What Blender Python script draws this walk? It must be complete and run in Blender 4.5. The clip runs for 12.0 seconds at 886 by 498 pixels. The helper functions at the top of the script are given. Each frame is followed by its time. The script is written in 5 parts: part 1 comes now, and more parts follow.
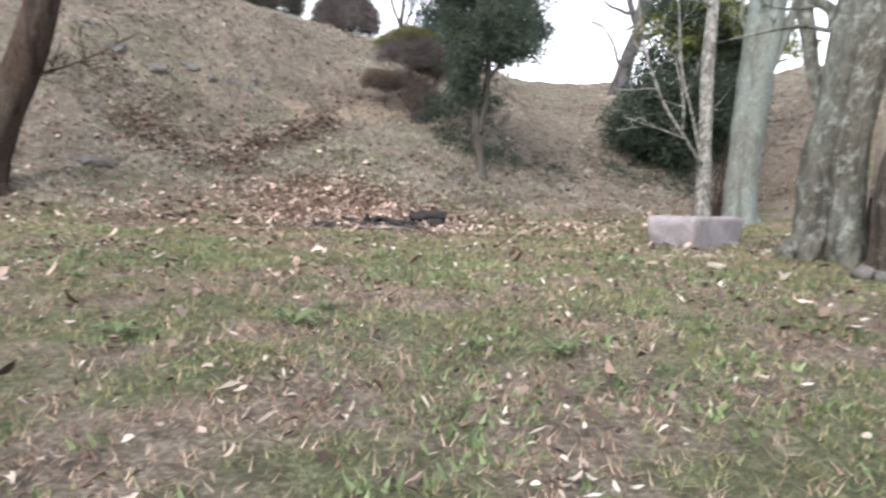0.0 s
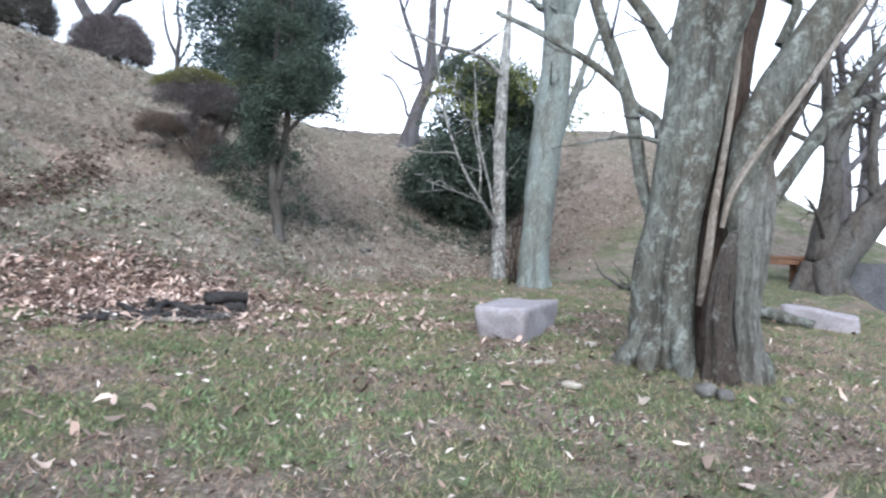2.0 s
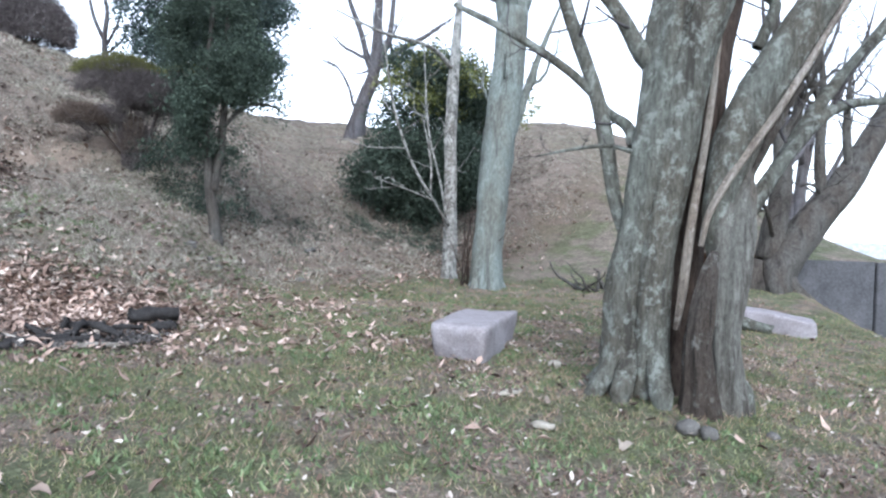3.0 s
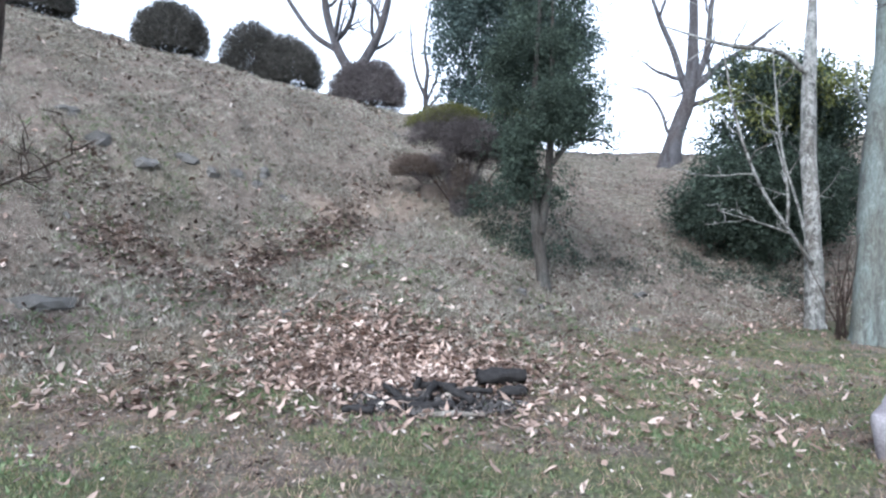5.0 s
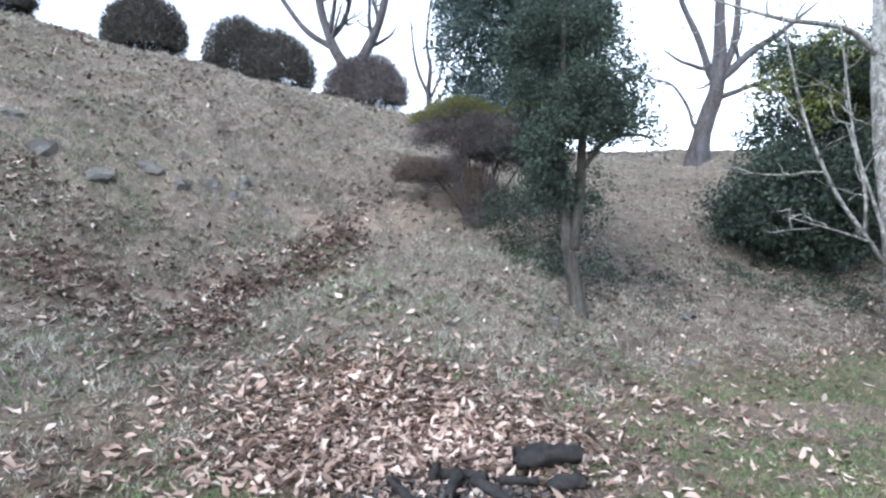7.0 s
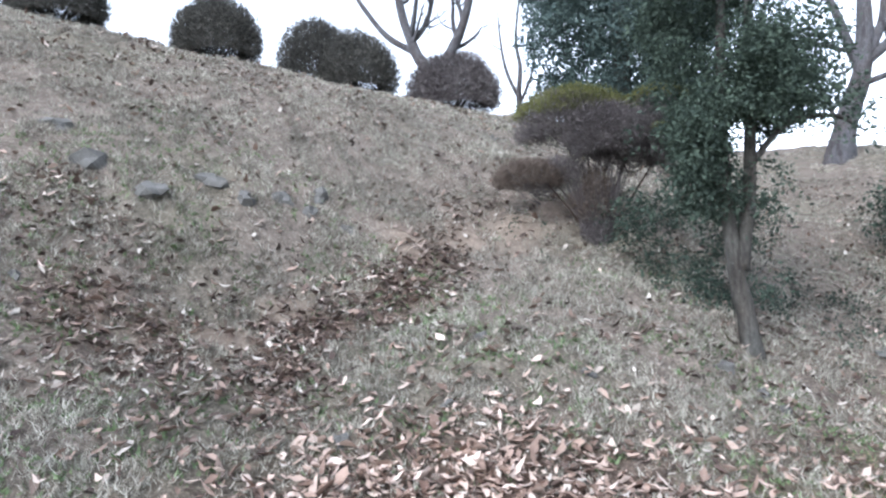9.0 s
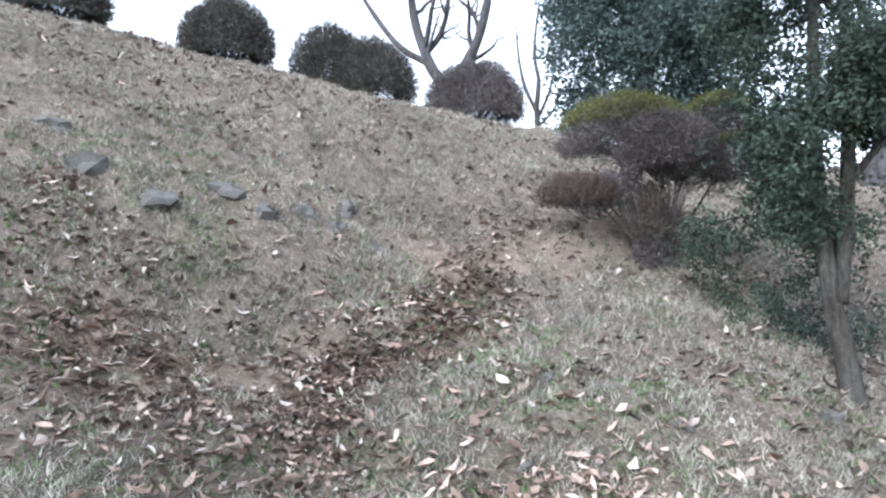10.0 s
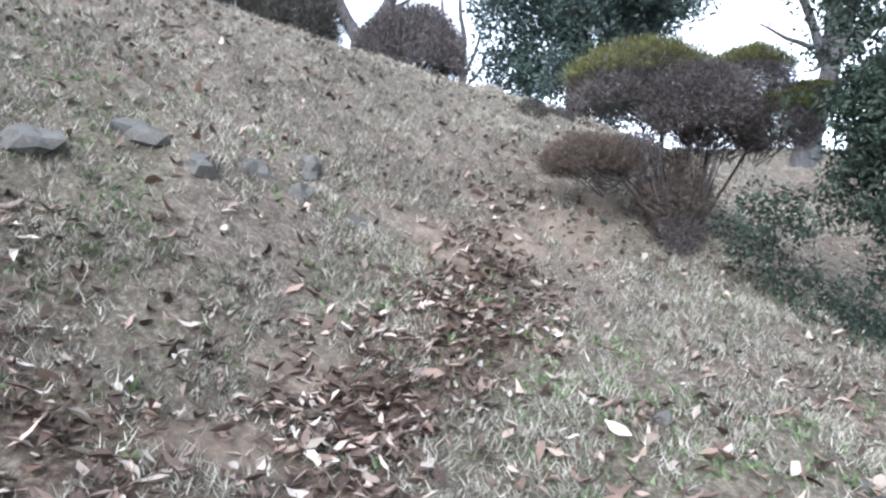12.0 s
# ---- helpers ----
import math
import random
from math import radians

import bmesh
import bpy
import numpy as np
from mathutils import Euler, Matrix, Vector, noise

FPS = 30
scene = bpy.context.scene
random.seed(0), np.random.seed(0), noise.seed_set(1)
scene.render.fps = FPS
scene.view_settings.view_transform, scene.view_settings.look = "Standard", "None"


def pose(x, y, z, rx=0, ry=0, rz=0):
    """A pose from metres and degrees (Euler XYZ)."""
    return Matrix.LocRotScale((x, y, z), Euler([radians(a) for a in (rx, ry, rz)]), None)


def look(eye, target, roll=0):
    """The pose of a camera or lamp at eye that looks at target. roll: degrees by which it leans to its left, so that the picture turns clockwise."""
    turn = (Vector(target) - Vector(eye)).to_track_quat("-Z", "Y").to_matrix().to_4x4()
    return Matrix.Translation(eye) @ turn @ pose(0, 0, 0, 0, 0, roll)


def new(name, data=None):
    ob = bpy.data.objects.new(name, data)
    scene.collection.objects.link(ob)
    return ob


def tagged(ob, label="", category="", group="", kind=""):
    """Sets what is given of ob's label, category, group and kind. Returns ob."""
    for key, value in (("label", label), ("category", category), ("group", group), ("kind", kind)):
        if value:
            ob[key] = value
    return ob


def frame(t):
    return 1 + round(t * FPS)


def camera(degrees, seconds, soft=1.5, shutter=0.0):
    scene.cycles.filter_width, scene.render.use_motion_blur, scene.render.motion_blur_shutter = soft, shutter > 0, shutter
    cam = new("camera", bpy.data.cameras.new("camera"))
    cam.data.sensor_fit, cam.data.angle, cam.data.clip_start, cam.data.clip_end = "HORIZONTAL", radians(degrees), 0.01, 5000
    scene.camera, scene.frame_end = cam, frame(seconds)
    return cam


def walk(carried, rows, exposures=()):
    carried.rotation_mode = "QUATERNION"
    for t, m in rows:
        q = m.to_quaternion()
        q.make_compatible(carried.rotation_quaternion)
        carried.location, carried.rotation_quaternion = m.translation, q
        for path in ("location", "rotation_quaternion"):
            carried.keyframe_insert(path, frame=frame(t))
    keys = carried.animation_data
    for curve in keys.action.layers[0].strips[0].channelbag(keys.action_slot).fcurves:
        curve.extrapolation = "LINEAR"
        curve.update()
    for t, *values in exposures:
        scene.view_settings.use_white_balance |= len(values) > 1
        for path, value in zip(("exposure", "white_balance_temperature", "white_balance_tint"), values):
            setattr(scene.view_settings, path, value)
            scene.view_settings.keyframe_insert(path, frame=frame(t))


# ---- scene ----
cam = camera(68.0, 12.0, soft=2.3, shutter=0.2)
PATH = [
    (0, look((0.545, -8.525, 0.172), (0.216, -3.544, -0.127), 1.86)),
    (0.5, look((0.482, -8.411, 0.302), (1.306, -3.486, 0.050), 4.37)),
    (1, look((0.471, -8.107, 0.429), (1.475, -3.213, 0.217), 3.74)),
    (1.5, look((0.359, -7.983, 0.516), (1.119, -3.041, 0.512), 2.11)),
    (2, look((0.148, -7.797, 0.691), (1.471, -2.976, 0.708), 2.22)),
    (2.5, look((0.157, -7.575, 0.753), (1.918, -2.896, 0.854), 2.77)),
    (3, look((0.220, -7.281, 0.920), (1.935, -2.585, 0.855), 1.96)),
    (3.5, look((0.128, -7.100, 0.970), (1.417, -2.270, 0.868), 1.45)),
    (3.7, look((0.026, -6.973, 0.987), (0.952, -2.060, 0.874), 1.56)),
    (5.3, look((-0.265, -6.033, 1.133), (-0.738, -1.058, 1.280), 0.94)),
    (5.5, look((-0.272, -5.893, 1.169), (-0.594, -0.905, 1.312), 0.85)),
    (6, look((-0.181, -5.411, 1.191), (-0.511, -0.426, 1.390), -1.08)),
    (6.5, look((-0.310, -5.017, 1.200), (-0.726, -0.037, 1.355), -0.65)),
    (6.7, look((-0.393, -4.866, 1.256), (-0.810, 0.114, 1.401), -0.53)),
    (8.3, look((-0.813, -3.704, 1.478), (-1.727, 1.207, 1.679), 0.91)),
    (8.5, look((-0.848, -3.514, 1.483), (-1.795, 1.386, 1.783), 0.34)),
    (9, look((-1.088, -3.031, 1.495), (-2.140, 1.850, 1.752), -0.95)),
    (9.5, look((-1.473, -2.740, 1.573), (-2.629, 2.118, 1.830), 0.10)),
    (10, look((-1.717, -2.324, 1.592), (-2.730, 2.557, 1.980), -0.08)),
    (10.5, look((-2.112, -1.953, 1.589), (-3.106, 2.943, 1.782), 0.18)),
    (11, look((-2.368, -1.620, 1.687), (-2.979, 3.339, 1.885), 0.69)),
    (11.5, look((-2.622, -1.165, 1.705), (-3.001, 3.814, 1.948), -0.77)),
    (12, look((-2.985, -0.838, 1.763), (-3.047, 4.159, 1.929), 0.33)),
]
EXPOSURES = [(0.0, 1.89, 6640, 13), (1.0, 1.91, 6270, 12), (1.6, 1.89, 6100, 12), (2.3, 1.77, 5730, 10), (6.5, 1.83, 5680, 10), (8.5, 1.96, 5710, 10), (10.0, 2.03, 5780, 10), (12.0, 2.1, 5800, 10)]
walk(cam, PATH, EXPOSURES)

# ---- world: overcast sky, weak wide sun ----
SUN_EL, SUN_AZ = 38.0, 200.0
world = bpy.data.worlds.new("overcast_sky")
scene.world = world
world.use_nodes = True
wn, wl = world.node_tree.nodes, world.node_tree.links
sky = wn.new("ShaderNodeTexSky")
sky.sky_type = "NISHITA"
sky.sun_disc = False
sky.sun_elevation, sky.sun_rotation = radians(SUN_EL), radians(SUN_AZ)
sky.air_density, sky.dust_density, sky.ozone_density = 1.0, 1.0, 1.0
grey = wn.new("ShaderNodeHueSaturation")
grey.inputs["Saturation"].default_value = 0.30
wl.new(sky.outputs[0], grey.inputs["Color"])
wl.new(grey.outputs[0], wn["Background"].inputs[0])
wn["Background"].inputs[1].default_value = 0.15
sun_data = bpy.data.lights.new("sun", "SUN")
sun_data.energy, sun_data.angle, sun_data.color = 0.9, radians(25), (1.0, 0.96, 0.9)
sun = new("sun", sun_data)
sun.rotation_euler = Euler((radians(90 - SUN_EL), 0, radians(180 - SUN_AZ)))



# ---- small helpers ----
def sigm(u):
    return 1 / (1 + np.exp(-np.clip(u, -40, 40)))


def smooth(a, b, v):
    u = np.clip((v - a) / (b - a), 0, 1)
    return u * u * (3 - 2 * u)


def lattice(ix, iy, iz, seed):
    h = (ix * 374761393 + iy * 668265263 + iz * 2147483647 + seed * 1274126177) & 0xFFFFFFFF
    h = ((h ^ (h >> 13)) * 1274126177) & 0xFFFFFFFF
    return ((h ^ (h >> 16)) & 0xFFFF) / 65535.0


def vnoise(x, y, z=0.0, seed=0):
    """Value noise in 0..1 over arrays."""
    x, y, z = np.broadcast_arrays(np.asarray(x, float), np.asarray(y, float), np.asarray(z, float))
    fx, fy, fz = np.floor(x), np.floor(y), np.floor(z)
    ix, iy, iz = fx.astype(np.int64), fy.astype(np.int64), fz.astype(np.int64)
    u, v, w = x - fx, y - fy, z - fz
    u, v, w = u * u * (3 - 2 * u), v * v * (3 - 2 * v), w * w * (3 - 2 * w)
    out = 0
    for a in (0, 1):
        for b in (0, 1):
            for c in (0, 1):
                k = (u if a else 1 - u) * (v if b else 1 - v) * (w if c else 1 - w)
                out = out + k * lattice(ix + a, iy + b, iz + c, seed)
    return out


def fbm(x, y, z=0.0, seed=0, octaves=3):
    out, amp, tot = 0, 1.0, 0
    for o in range(octaves):
        out = out + amp * vnoise(np.asarray(x) * 2**o, np.asarray(y) * 2**o, np.asarray(z) * 2**o, seed + o)
        tot += amp
        amp *= 0.5
    return out / tot


def softplus(u, k):
    return k * np.logaddexp(0, u / k)


def bank(x, y):
    """How far a place lies out over the sunken lane (0..1), and in front of the lane's retaining wall."""
    q = (x - 10.5) * 0.832 - (y - 1.9) * 0.555
    s = -((x - 11.3) * 0.37 + (y - 3.1) * 0.93)
    return q, s


def terrain(x, y):
    """Height of the ground: a lawn, the flank of the grassy mound with its crest, a second mound, the trodden gully, the lane."""
    x, y = np.asarray(x, float), np.asarray(y, float)
    toe = 1.91 + 0.743 * np.tanh((x - 0.719) / 0.875) + 0.569 * np.clip(x, -12, 30)
    slope = 0.319 + 0.474 * sigm(-(x + 5.402) / 5.373)
    crest = (4.915 + 3.255 * sigm(-(x + 10.952) / 3.558)) * sigm(-(x - 6.326) / 1.372)
    xl, yl = 8 * np.tanh(x / 8), 8 * np.tanh((y + 3) / 8)
    lawn = -0.1367 - 0.0112 * xl + 0.03172 * yl - 0.001774 * xl * xl + 0.002773 * xl * yl - 0.01982 * yl * yl * sigm(-(y + 3) / 0.7)
    z = lawn - 0.6 * np.logaddexp(-slope * softplus(y - toe, 0.45) / 0.6, -crest / 0.6) + 0.6 * np.logaddexp(0, -crest / 0.6)
    z = z + 5.08 * np.exp(-((((x - 13.104) / 7.513) ** 2 + ((y - 16.792) / 10.11) ** 2) ** 1.3))
    u = (x + 3.412 - 0.522 * (y - 3)) / 1.417
    z = z - 0.437 * np.exp(-u * u) * np.exp(-(((y - 3.2) / 2.6) ** 4))
    z = z + 0.10 * np.exp(-((x - 3.15) ** 2 + (y + 3.6) ** 2) / 0.7)
    q, s = bank(x, y)
    z = z - 1.5 * smooth(0.0, 2.2, q) * smooth(-0.8, -0.5, s)
    z = np.where((s < -0.5) & (q > 0.6), np.maximum(z, -0.6 + 1.3 * smooth(0.5, 0.85, -s) - 0.04 * q), z)
    far = np.hypot(x - 2, y - 4)
    return z * (1 - smooth(60, 160, far)) - 6 * smooth(45, 200, far)


def height(x, y):
    return float(terrain(x, y))


def mesh_of(name, verts, faces, smooth_faces=False):
    me = bpy.data.meshes.new(name)
    me.from_pydata([tuple(v) for v in verts], [], faces)
    if smooth_faces:
        me.shade_smooth()
    return me


def mesh_fast(name, verts, faces):
    """A mesh from arrays: verts (n, 3), faces (m, 3)."""
    verts, faces = np.asarray(verts, np.float32), np.asarray(faces, np.int32)
    me = bpy.data.meshes.new(name)
    k = faces.shape[1]
    me.vertices.add(len(verts))
    me.vertices.foreach_set("co", verts.ravel())
    me.loops.add(faces.size)
    me.loops.foreach_set("vertex_index", faces.ravel())
    me.polygons.add(len(faces))
    me.polygons.foreach_set("loop_start", np.arange(0, faces.size, k, dtype=np.int32))
    me.update(calc_edges=True)
    me.validate()
    return me


def thing(name, at, label, category, group="", kind=""):
    ob = new(name)
    ob.empty_display_size = 0.2
    ob.location = at
    return tagged(ob, label, category, group, kind)


def part(name, me, material, parent, label="", kind=""):
    """One mesh object under a thing; the mesh is in the thing's own space."""
    ob = new(name, me)
    ob.parent = parent
    me.materials.append(material)
    return tagged(ob, label, "", "", kind)


def single(name, me, material, m, label, category, group="", kind=""):
    ob = new(name, me)
    if not me.materials:
        me.materials.append(material)
    ob.matrix_world = m
    return tagged(ob, label, category, group, kind)


class Tubes:
    """Tapered round branches, gathered into one mesh."""

    def __init__(self):
        self.v, self.f = [], []

    def add(self, pts, radii, sides=8, rough=0.0, flutes=0, seed=0, cap=True):
        pts = [Vector(p) for p in pts]
        base, n = len(self.v), len(pts)
        ref = Vector((0.3, 1, 0.1)).normalized()
        for i, p in enumerate(pts):
            d = (pts[min(i + 1, n - 1)] - pts[max(i - 1, 0)]).normalized()
            a = (ref - d * ref.dot(d)).normalized()
            ref, b = a, d.cross(a)
            for k in range(sides):
                w = 2 * math.pi * k / sides
                r = radii[i]
                if rough:
                    r *= 1 + rough * (2 * noise.noise(Vector((math.cos(w) * 1.3 + seed, math.sin(w) * 1.3, i * 0.35))))
                if flutes:
                    r *= 1 + 0.07 * math.cos(w * flutes + seed + 0.15 * i)
                self.v.append(p + (a * math.cos(w) + b * math.sin(w)) * r)
        for i in range(n - 1):
            for k in range(sides):
                k2 = (k + 1) % sides
                self.f.append((base + i * sides + k, base + i * sides + k2, base + (i + 1) * sides + k2, base + (i + 1) * sides + k))
        if cap:
            self.f.append(tuple(base + (n - 1) * sides + k for k in range(sides)))
            self.f.append(tuple(base + k for k in reversed(range(sides))))
        return self

    def bole(self, pts, radii, sides=36, flutes=5, depth=0.07, seed=0):
        """An old stem: flutes that wander, swellings, knots and furrowed bark."""
        base, n = len(self.v), len(pts)
        ref = Vector((0.3, 1, 0.1)).normalized()
        for i, p in enumerate(pts):
            d = (pts[min(i + 1, n - 1)] - pts[max(i - 1, 0)]).normalized()
            a = (ref - d * ref.dot(d)).normalized()
            ref, b = a, d.cross(a)
            for k in range(sides):
                w = 2 * math.pi * k / sides
                c, e = math.cos(w), math.sin(w)
                r = 1 + depth * math.cos(flutes * w + seed + 1.6 * noise.noise(Vector((p.z * 0.8, seed, 0))))
                r += 0.16 * noise.noise(Vector((c * 1.1 + seed, e * 1.1, p.z * 1.3)))
                r += 0.10 * noise.noise(Vector((c * 3.2, e * 3.2 + seed, p.z * 2.0)))
                r += 0.055 * noise.noise(Vector((c * 8.0, e * 8.0, p.z * 7.0 + seed)))
                self.v.append(p + (a * c + b * e) * radii[i] * r)
        for i in range(n - 1):
            for k in range(sides):
                k2 = (k + 1) % sides
                self.f.append((base + i * sides + k, base + i * sides + k2, base + (i + 1) * sides + k2, base + (i + 1) * sides + k))
        self.f.append(tuple(base + (n - 1) * sides + k for k in range(sides)))
        return self

    def mesh(self, name):
        return mesh_of(name, self.v, self.f, True)


def spline(pts, radii, steps):
    """Catmull-Rom through points with their radii."""
    P = [Vector(p) for p in pts]
    P = [2 * P[0] - P[1]] + P + [2 * P[-1] - P[-2]]
    out, rad = [], []
    for i in range(1, len(P) - 2):
        for s in range(steps):
            t = s / steps
            a, b, c, d = P[i - 1 : i + 3]
            out.append(0.5 * (2 * b + (c - a) * t + (2 * a - 5 * b + 4 * c - d) * t * t + (3 * b - a - 3 * c + d) * t**3))
            rad.append(radii[i - 1] * (1 - t) + radii[i] * t)
    out.append(P[-2])
    rad.append(radii[-1])
    return out, rad


def grow(rng, start, way, length, radius, up=0.1, wobble=0.25, steps=7, tip=0.35):
    """A wandering branch: its points and radii."""
    p, d, pts, rad = Vector(start), Vector(way).normalized(), [], []
    for i in range(steps + 1):
        pts.append(p.copy())
        rad.append(radius * (1 - (1 - tip) * i / steps))
        d = (d + Vector((rng.gauss(0, wobble), rng.gauss(0, wobble), rng.gauss(0, wobble) + up))).normalized()
        p = p + d * (length / steps)
    return pts, rad


def twigs(rng, tubes, pts, rad, depth, count, ratio=0.6, spread=0.9, up=0.12, sides=5, least=0.009, base=0.25):
    """Side shoots along a branch, and shoots along those."""
    total = sum((pts[i + 1] - pts[i]).length for i in range(len(pts) - 1))
    for _ in range(count):
        i = rng.randrange(max(1, int(len(pts) * base)), len(pts))
        d = (pts[i] - pts[i - 1]).normalized()
        side = Vector((rng.gauss(0, 1), rng.gauss(0, 1), rng.gauss(0, 0.6)))
        side = (side - d * side.dot(d)).normalized()
        way = d * (1 - 0.5 * spread) + side * spread
        r = max(least, rad[i] * rng.uniform(0.4, 0.65))
        q, s = grow(rng, pts[i], way, total * ratio * rng.uniform(0.6, 1.15), r, up, 0.22, 6, 0.3)
        tubes.add(q, s, sides if depth > 1 else 4, cap=False)
        if depth > 1:
            twigs(rng, tubes, q, s, depth - 1, max(2, count - 1), ratio * 0.95, spread, up, sides, least, base)


def spray_cloud(rng, lobes, n, size, gap=0.42, freq=1.6, seed=3, reach=0.22, each=14):
    """Leaf sprays: short drooping shoots spread through ellipsoid lobes, each set with leaves, broken by gaps."""
    lobes = [(np.array(c, float), np.array(r, float)) for c, r in lobes]
    w = np.array([r[0] * r[1] + r[1] * r[2] + r[0] * r[2] for _, r in lobes])
    m_ = int(n) // each
    pick = rng.choice(len(lobes), size=m_, p=w / w.sum())
    C, R = np.array([c for c, _ in lobes])[pick], np.array([r for _, r in lobes])[pick]
    d = rng.normal(size=(m_, 3))
    d /= np.linalg.norm(d, axis=1)[:, None]
    bump = 0.55 + 0.8 * fbm(d[:, 0] * 2.8 + pick * 7.1, d[:, 1] * 2.8, d[:, 2] * 2.8, seed + 9)
    p = C + d * R * ((1 - 0.75 * rng.random(m_) ** 1.4) * bump)[:, None]
    keep = fbm(p[:, 0] * freq, p[:, 1] * freq, p[:, 2] * freq, seed, 2) > gap
    p, d = p[keep], d[keep]
    way = rng.normal(size=p.shape) * 0.6 + d * 0.9 + np.array([0, 0, -0.15])
    way /= np.linalg.norm(way, axis=1)[:, None]
    along = rng.uniform(0, 1, (len(p), each, 1)) * reach * rng.uniform(0.5, 1.4, (len(p), 1, 1))
    q = p[:, None, :] + way[:, None, :] * along + rng.normal(0, 0.18 * reach, (len(p), each, 3))
    face = np.repeat(way[:, None, :], each, 1) + rng.normal(0, 0.5, (len(p), each, 3))
    return leaves_at(rng, q.reshape(-1, 3), face.reshape(-1, 3), size, 0.15, 2.3)


def leaves_at(rng, p, d, size, flat=0.3, long=2.0, radial=0.8):
    n = len(p)
    s = size * rng.uniform(0.6, 1.3, n)
    axis = rng.normal(size=(n, 3)) + d * radial + np.array([0, 0, -0.2 if radial < 1 else 0.6])
    axis /= np.linalg.norm(axis, axis=1)[:, None]
    nor = rng.normal(size=(n, 3)) * (1 - flat) + d * flat * 2 + np.array([0, 0, 0.4])
    side = np.cross(axis, nor)
    side /= np.linalg.norm(side, axis=1)[:, None] + 1e-9
    up = np.cross(side, axis)
    L, W = s[:, None], (s / long)[:, None]
    a, b = p - axis * L * 0.5, p + axis * L * 0.5
    l, r = p - side * W * 0.5 + up * W * 0.2, p + side * W * 0.5 + up * W * 0.2
    v = np.stack([a, r, b, l], 1).reshape(-1, 3)
    i = np.arange(n)[:, None] * 4
    f = np.concatenate([i + [0, 1, 2], i + [0, 2, 3]], 1).reshape(-1, 3)
    return v, f


# ---- materials ----
def material(name, rough=0.8, spec=0.3):
    m = bpy.data.materials.new(name)
    m.use_nodes = True
    b = m.node_tree.nodes["Principled BSDF"]
    b.inputs["Roughness"].default_value = rough
    b.inputs["Specular IOR Level"].default_value = spec
    return m, m.node_tree.nodes, m.node_tree.links, b


def ramp(nodes, stops):
    r = nodes.new("ShaderNodeValToRGB")
    e = r.color_ramp.elements
    while len(e) < len(stops):
        e.new(0.5)
    for x, (at, col) in zip(e, stops):
        x.position, x.color = at, (*col, 1)
    return r


def noise_node(nodes, links, scale, detail=4, space="Object", stretch=None, rough=0.6):
    co = nodes.new("ShaderNodeTexCoord")
    n = nodes.new("ShaderNodeTexNoise")
    n.inputs["Scale"].default_value, n.inputs["Detail"].default_value, n.inputs["Roughness"].default_value = scale, detail, rough
    if stretch:
        mp = nodes.new("ShaderNodeMapping")
        mp.inputs["Scale"].default_value = stretch
        links.new(co.outputs[space], mp.inputs[0])
        links.new(mp.outputs[0], n.inputs[0])
    else:
        links.new(co.outputs[space], n.inputs[0])
    return n


def mixed(nodes, links, fac, a, b):
    m = nodes.new("ShaderNodeMix")
    m.data_type = "RGBA"
    for value, slot in ((fac, 0), (a, 6), (b, 7)):
        if isinstance(value, (int, float)):
            m.inputs[slot].default_value = value
        elif isinstance(value, tuple):
            m.inputs[slot].default_value = (*value, 1)
        else:
            links.new(value, m.inputs[slot])
    return m.outputs[2]


def bumped(nodes, links, bsdf, height_out, strength, distance):
    b = nodes.new("ShaderNodeBump")
    b.inputs["Strength"].default_value, b.inputs["Distance"].default_value = strength, distance
    links.new(height_out, b.inputs["Height"])
    links.new(b.outputs[0], bsdf.inputs["Normal"])


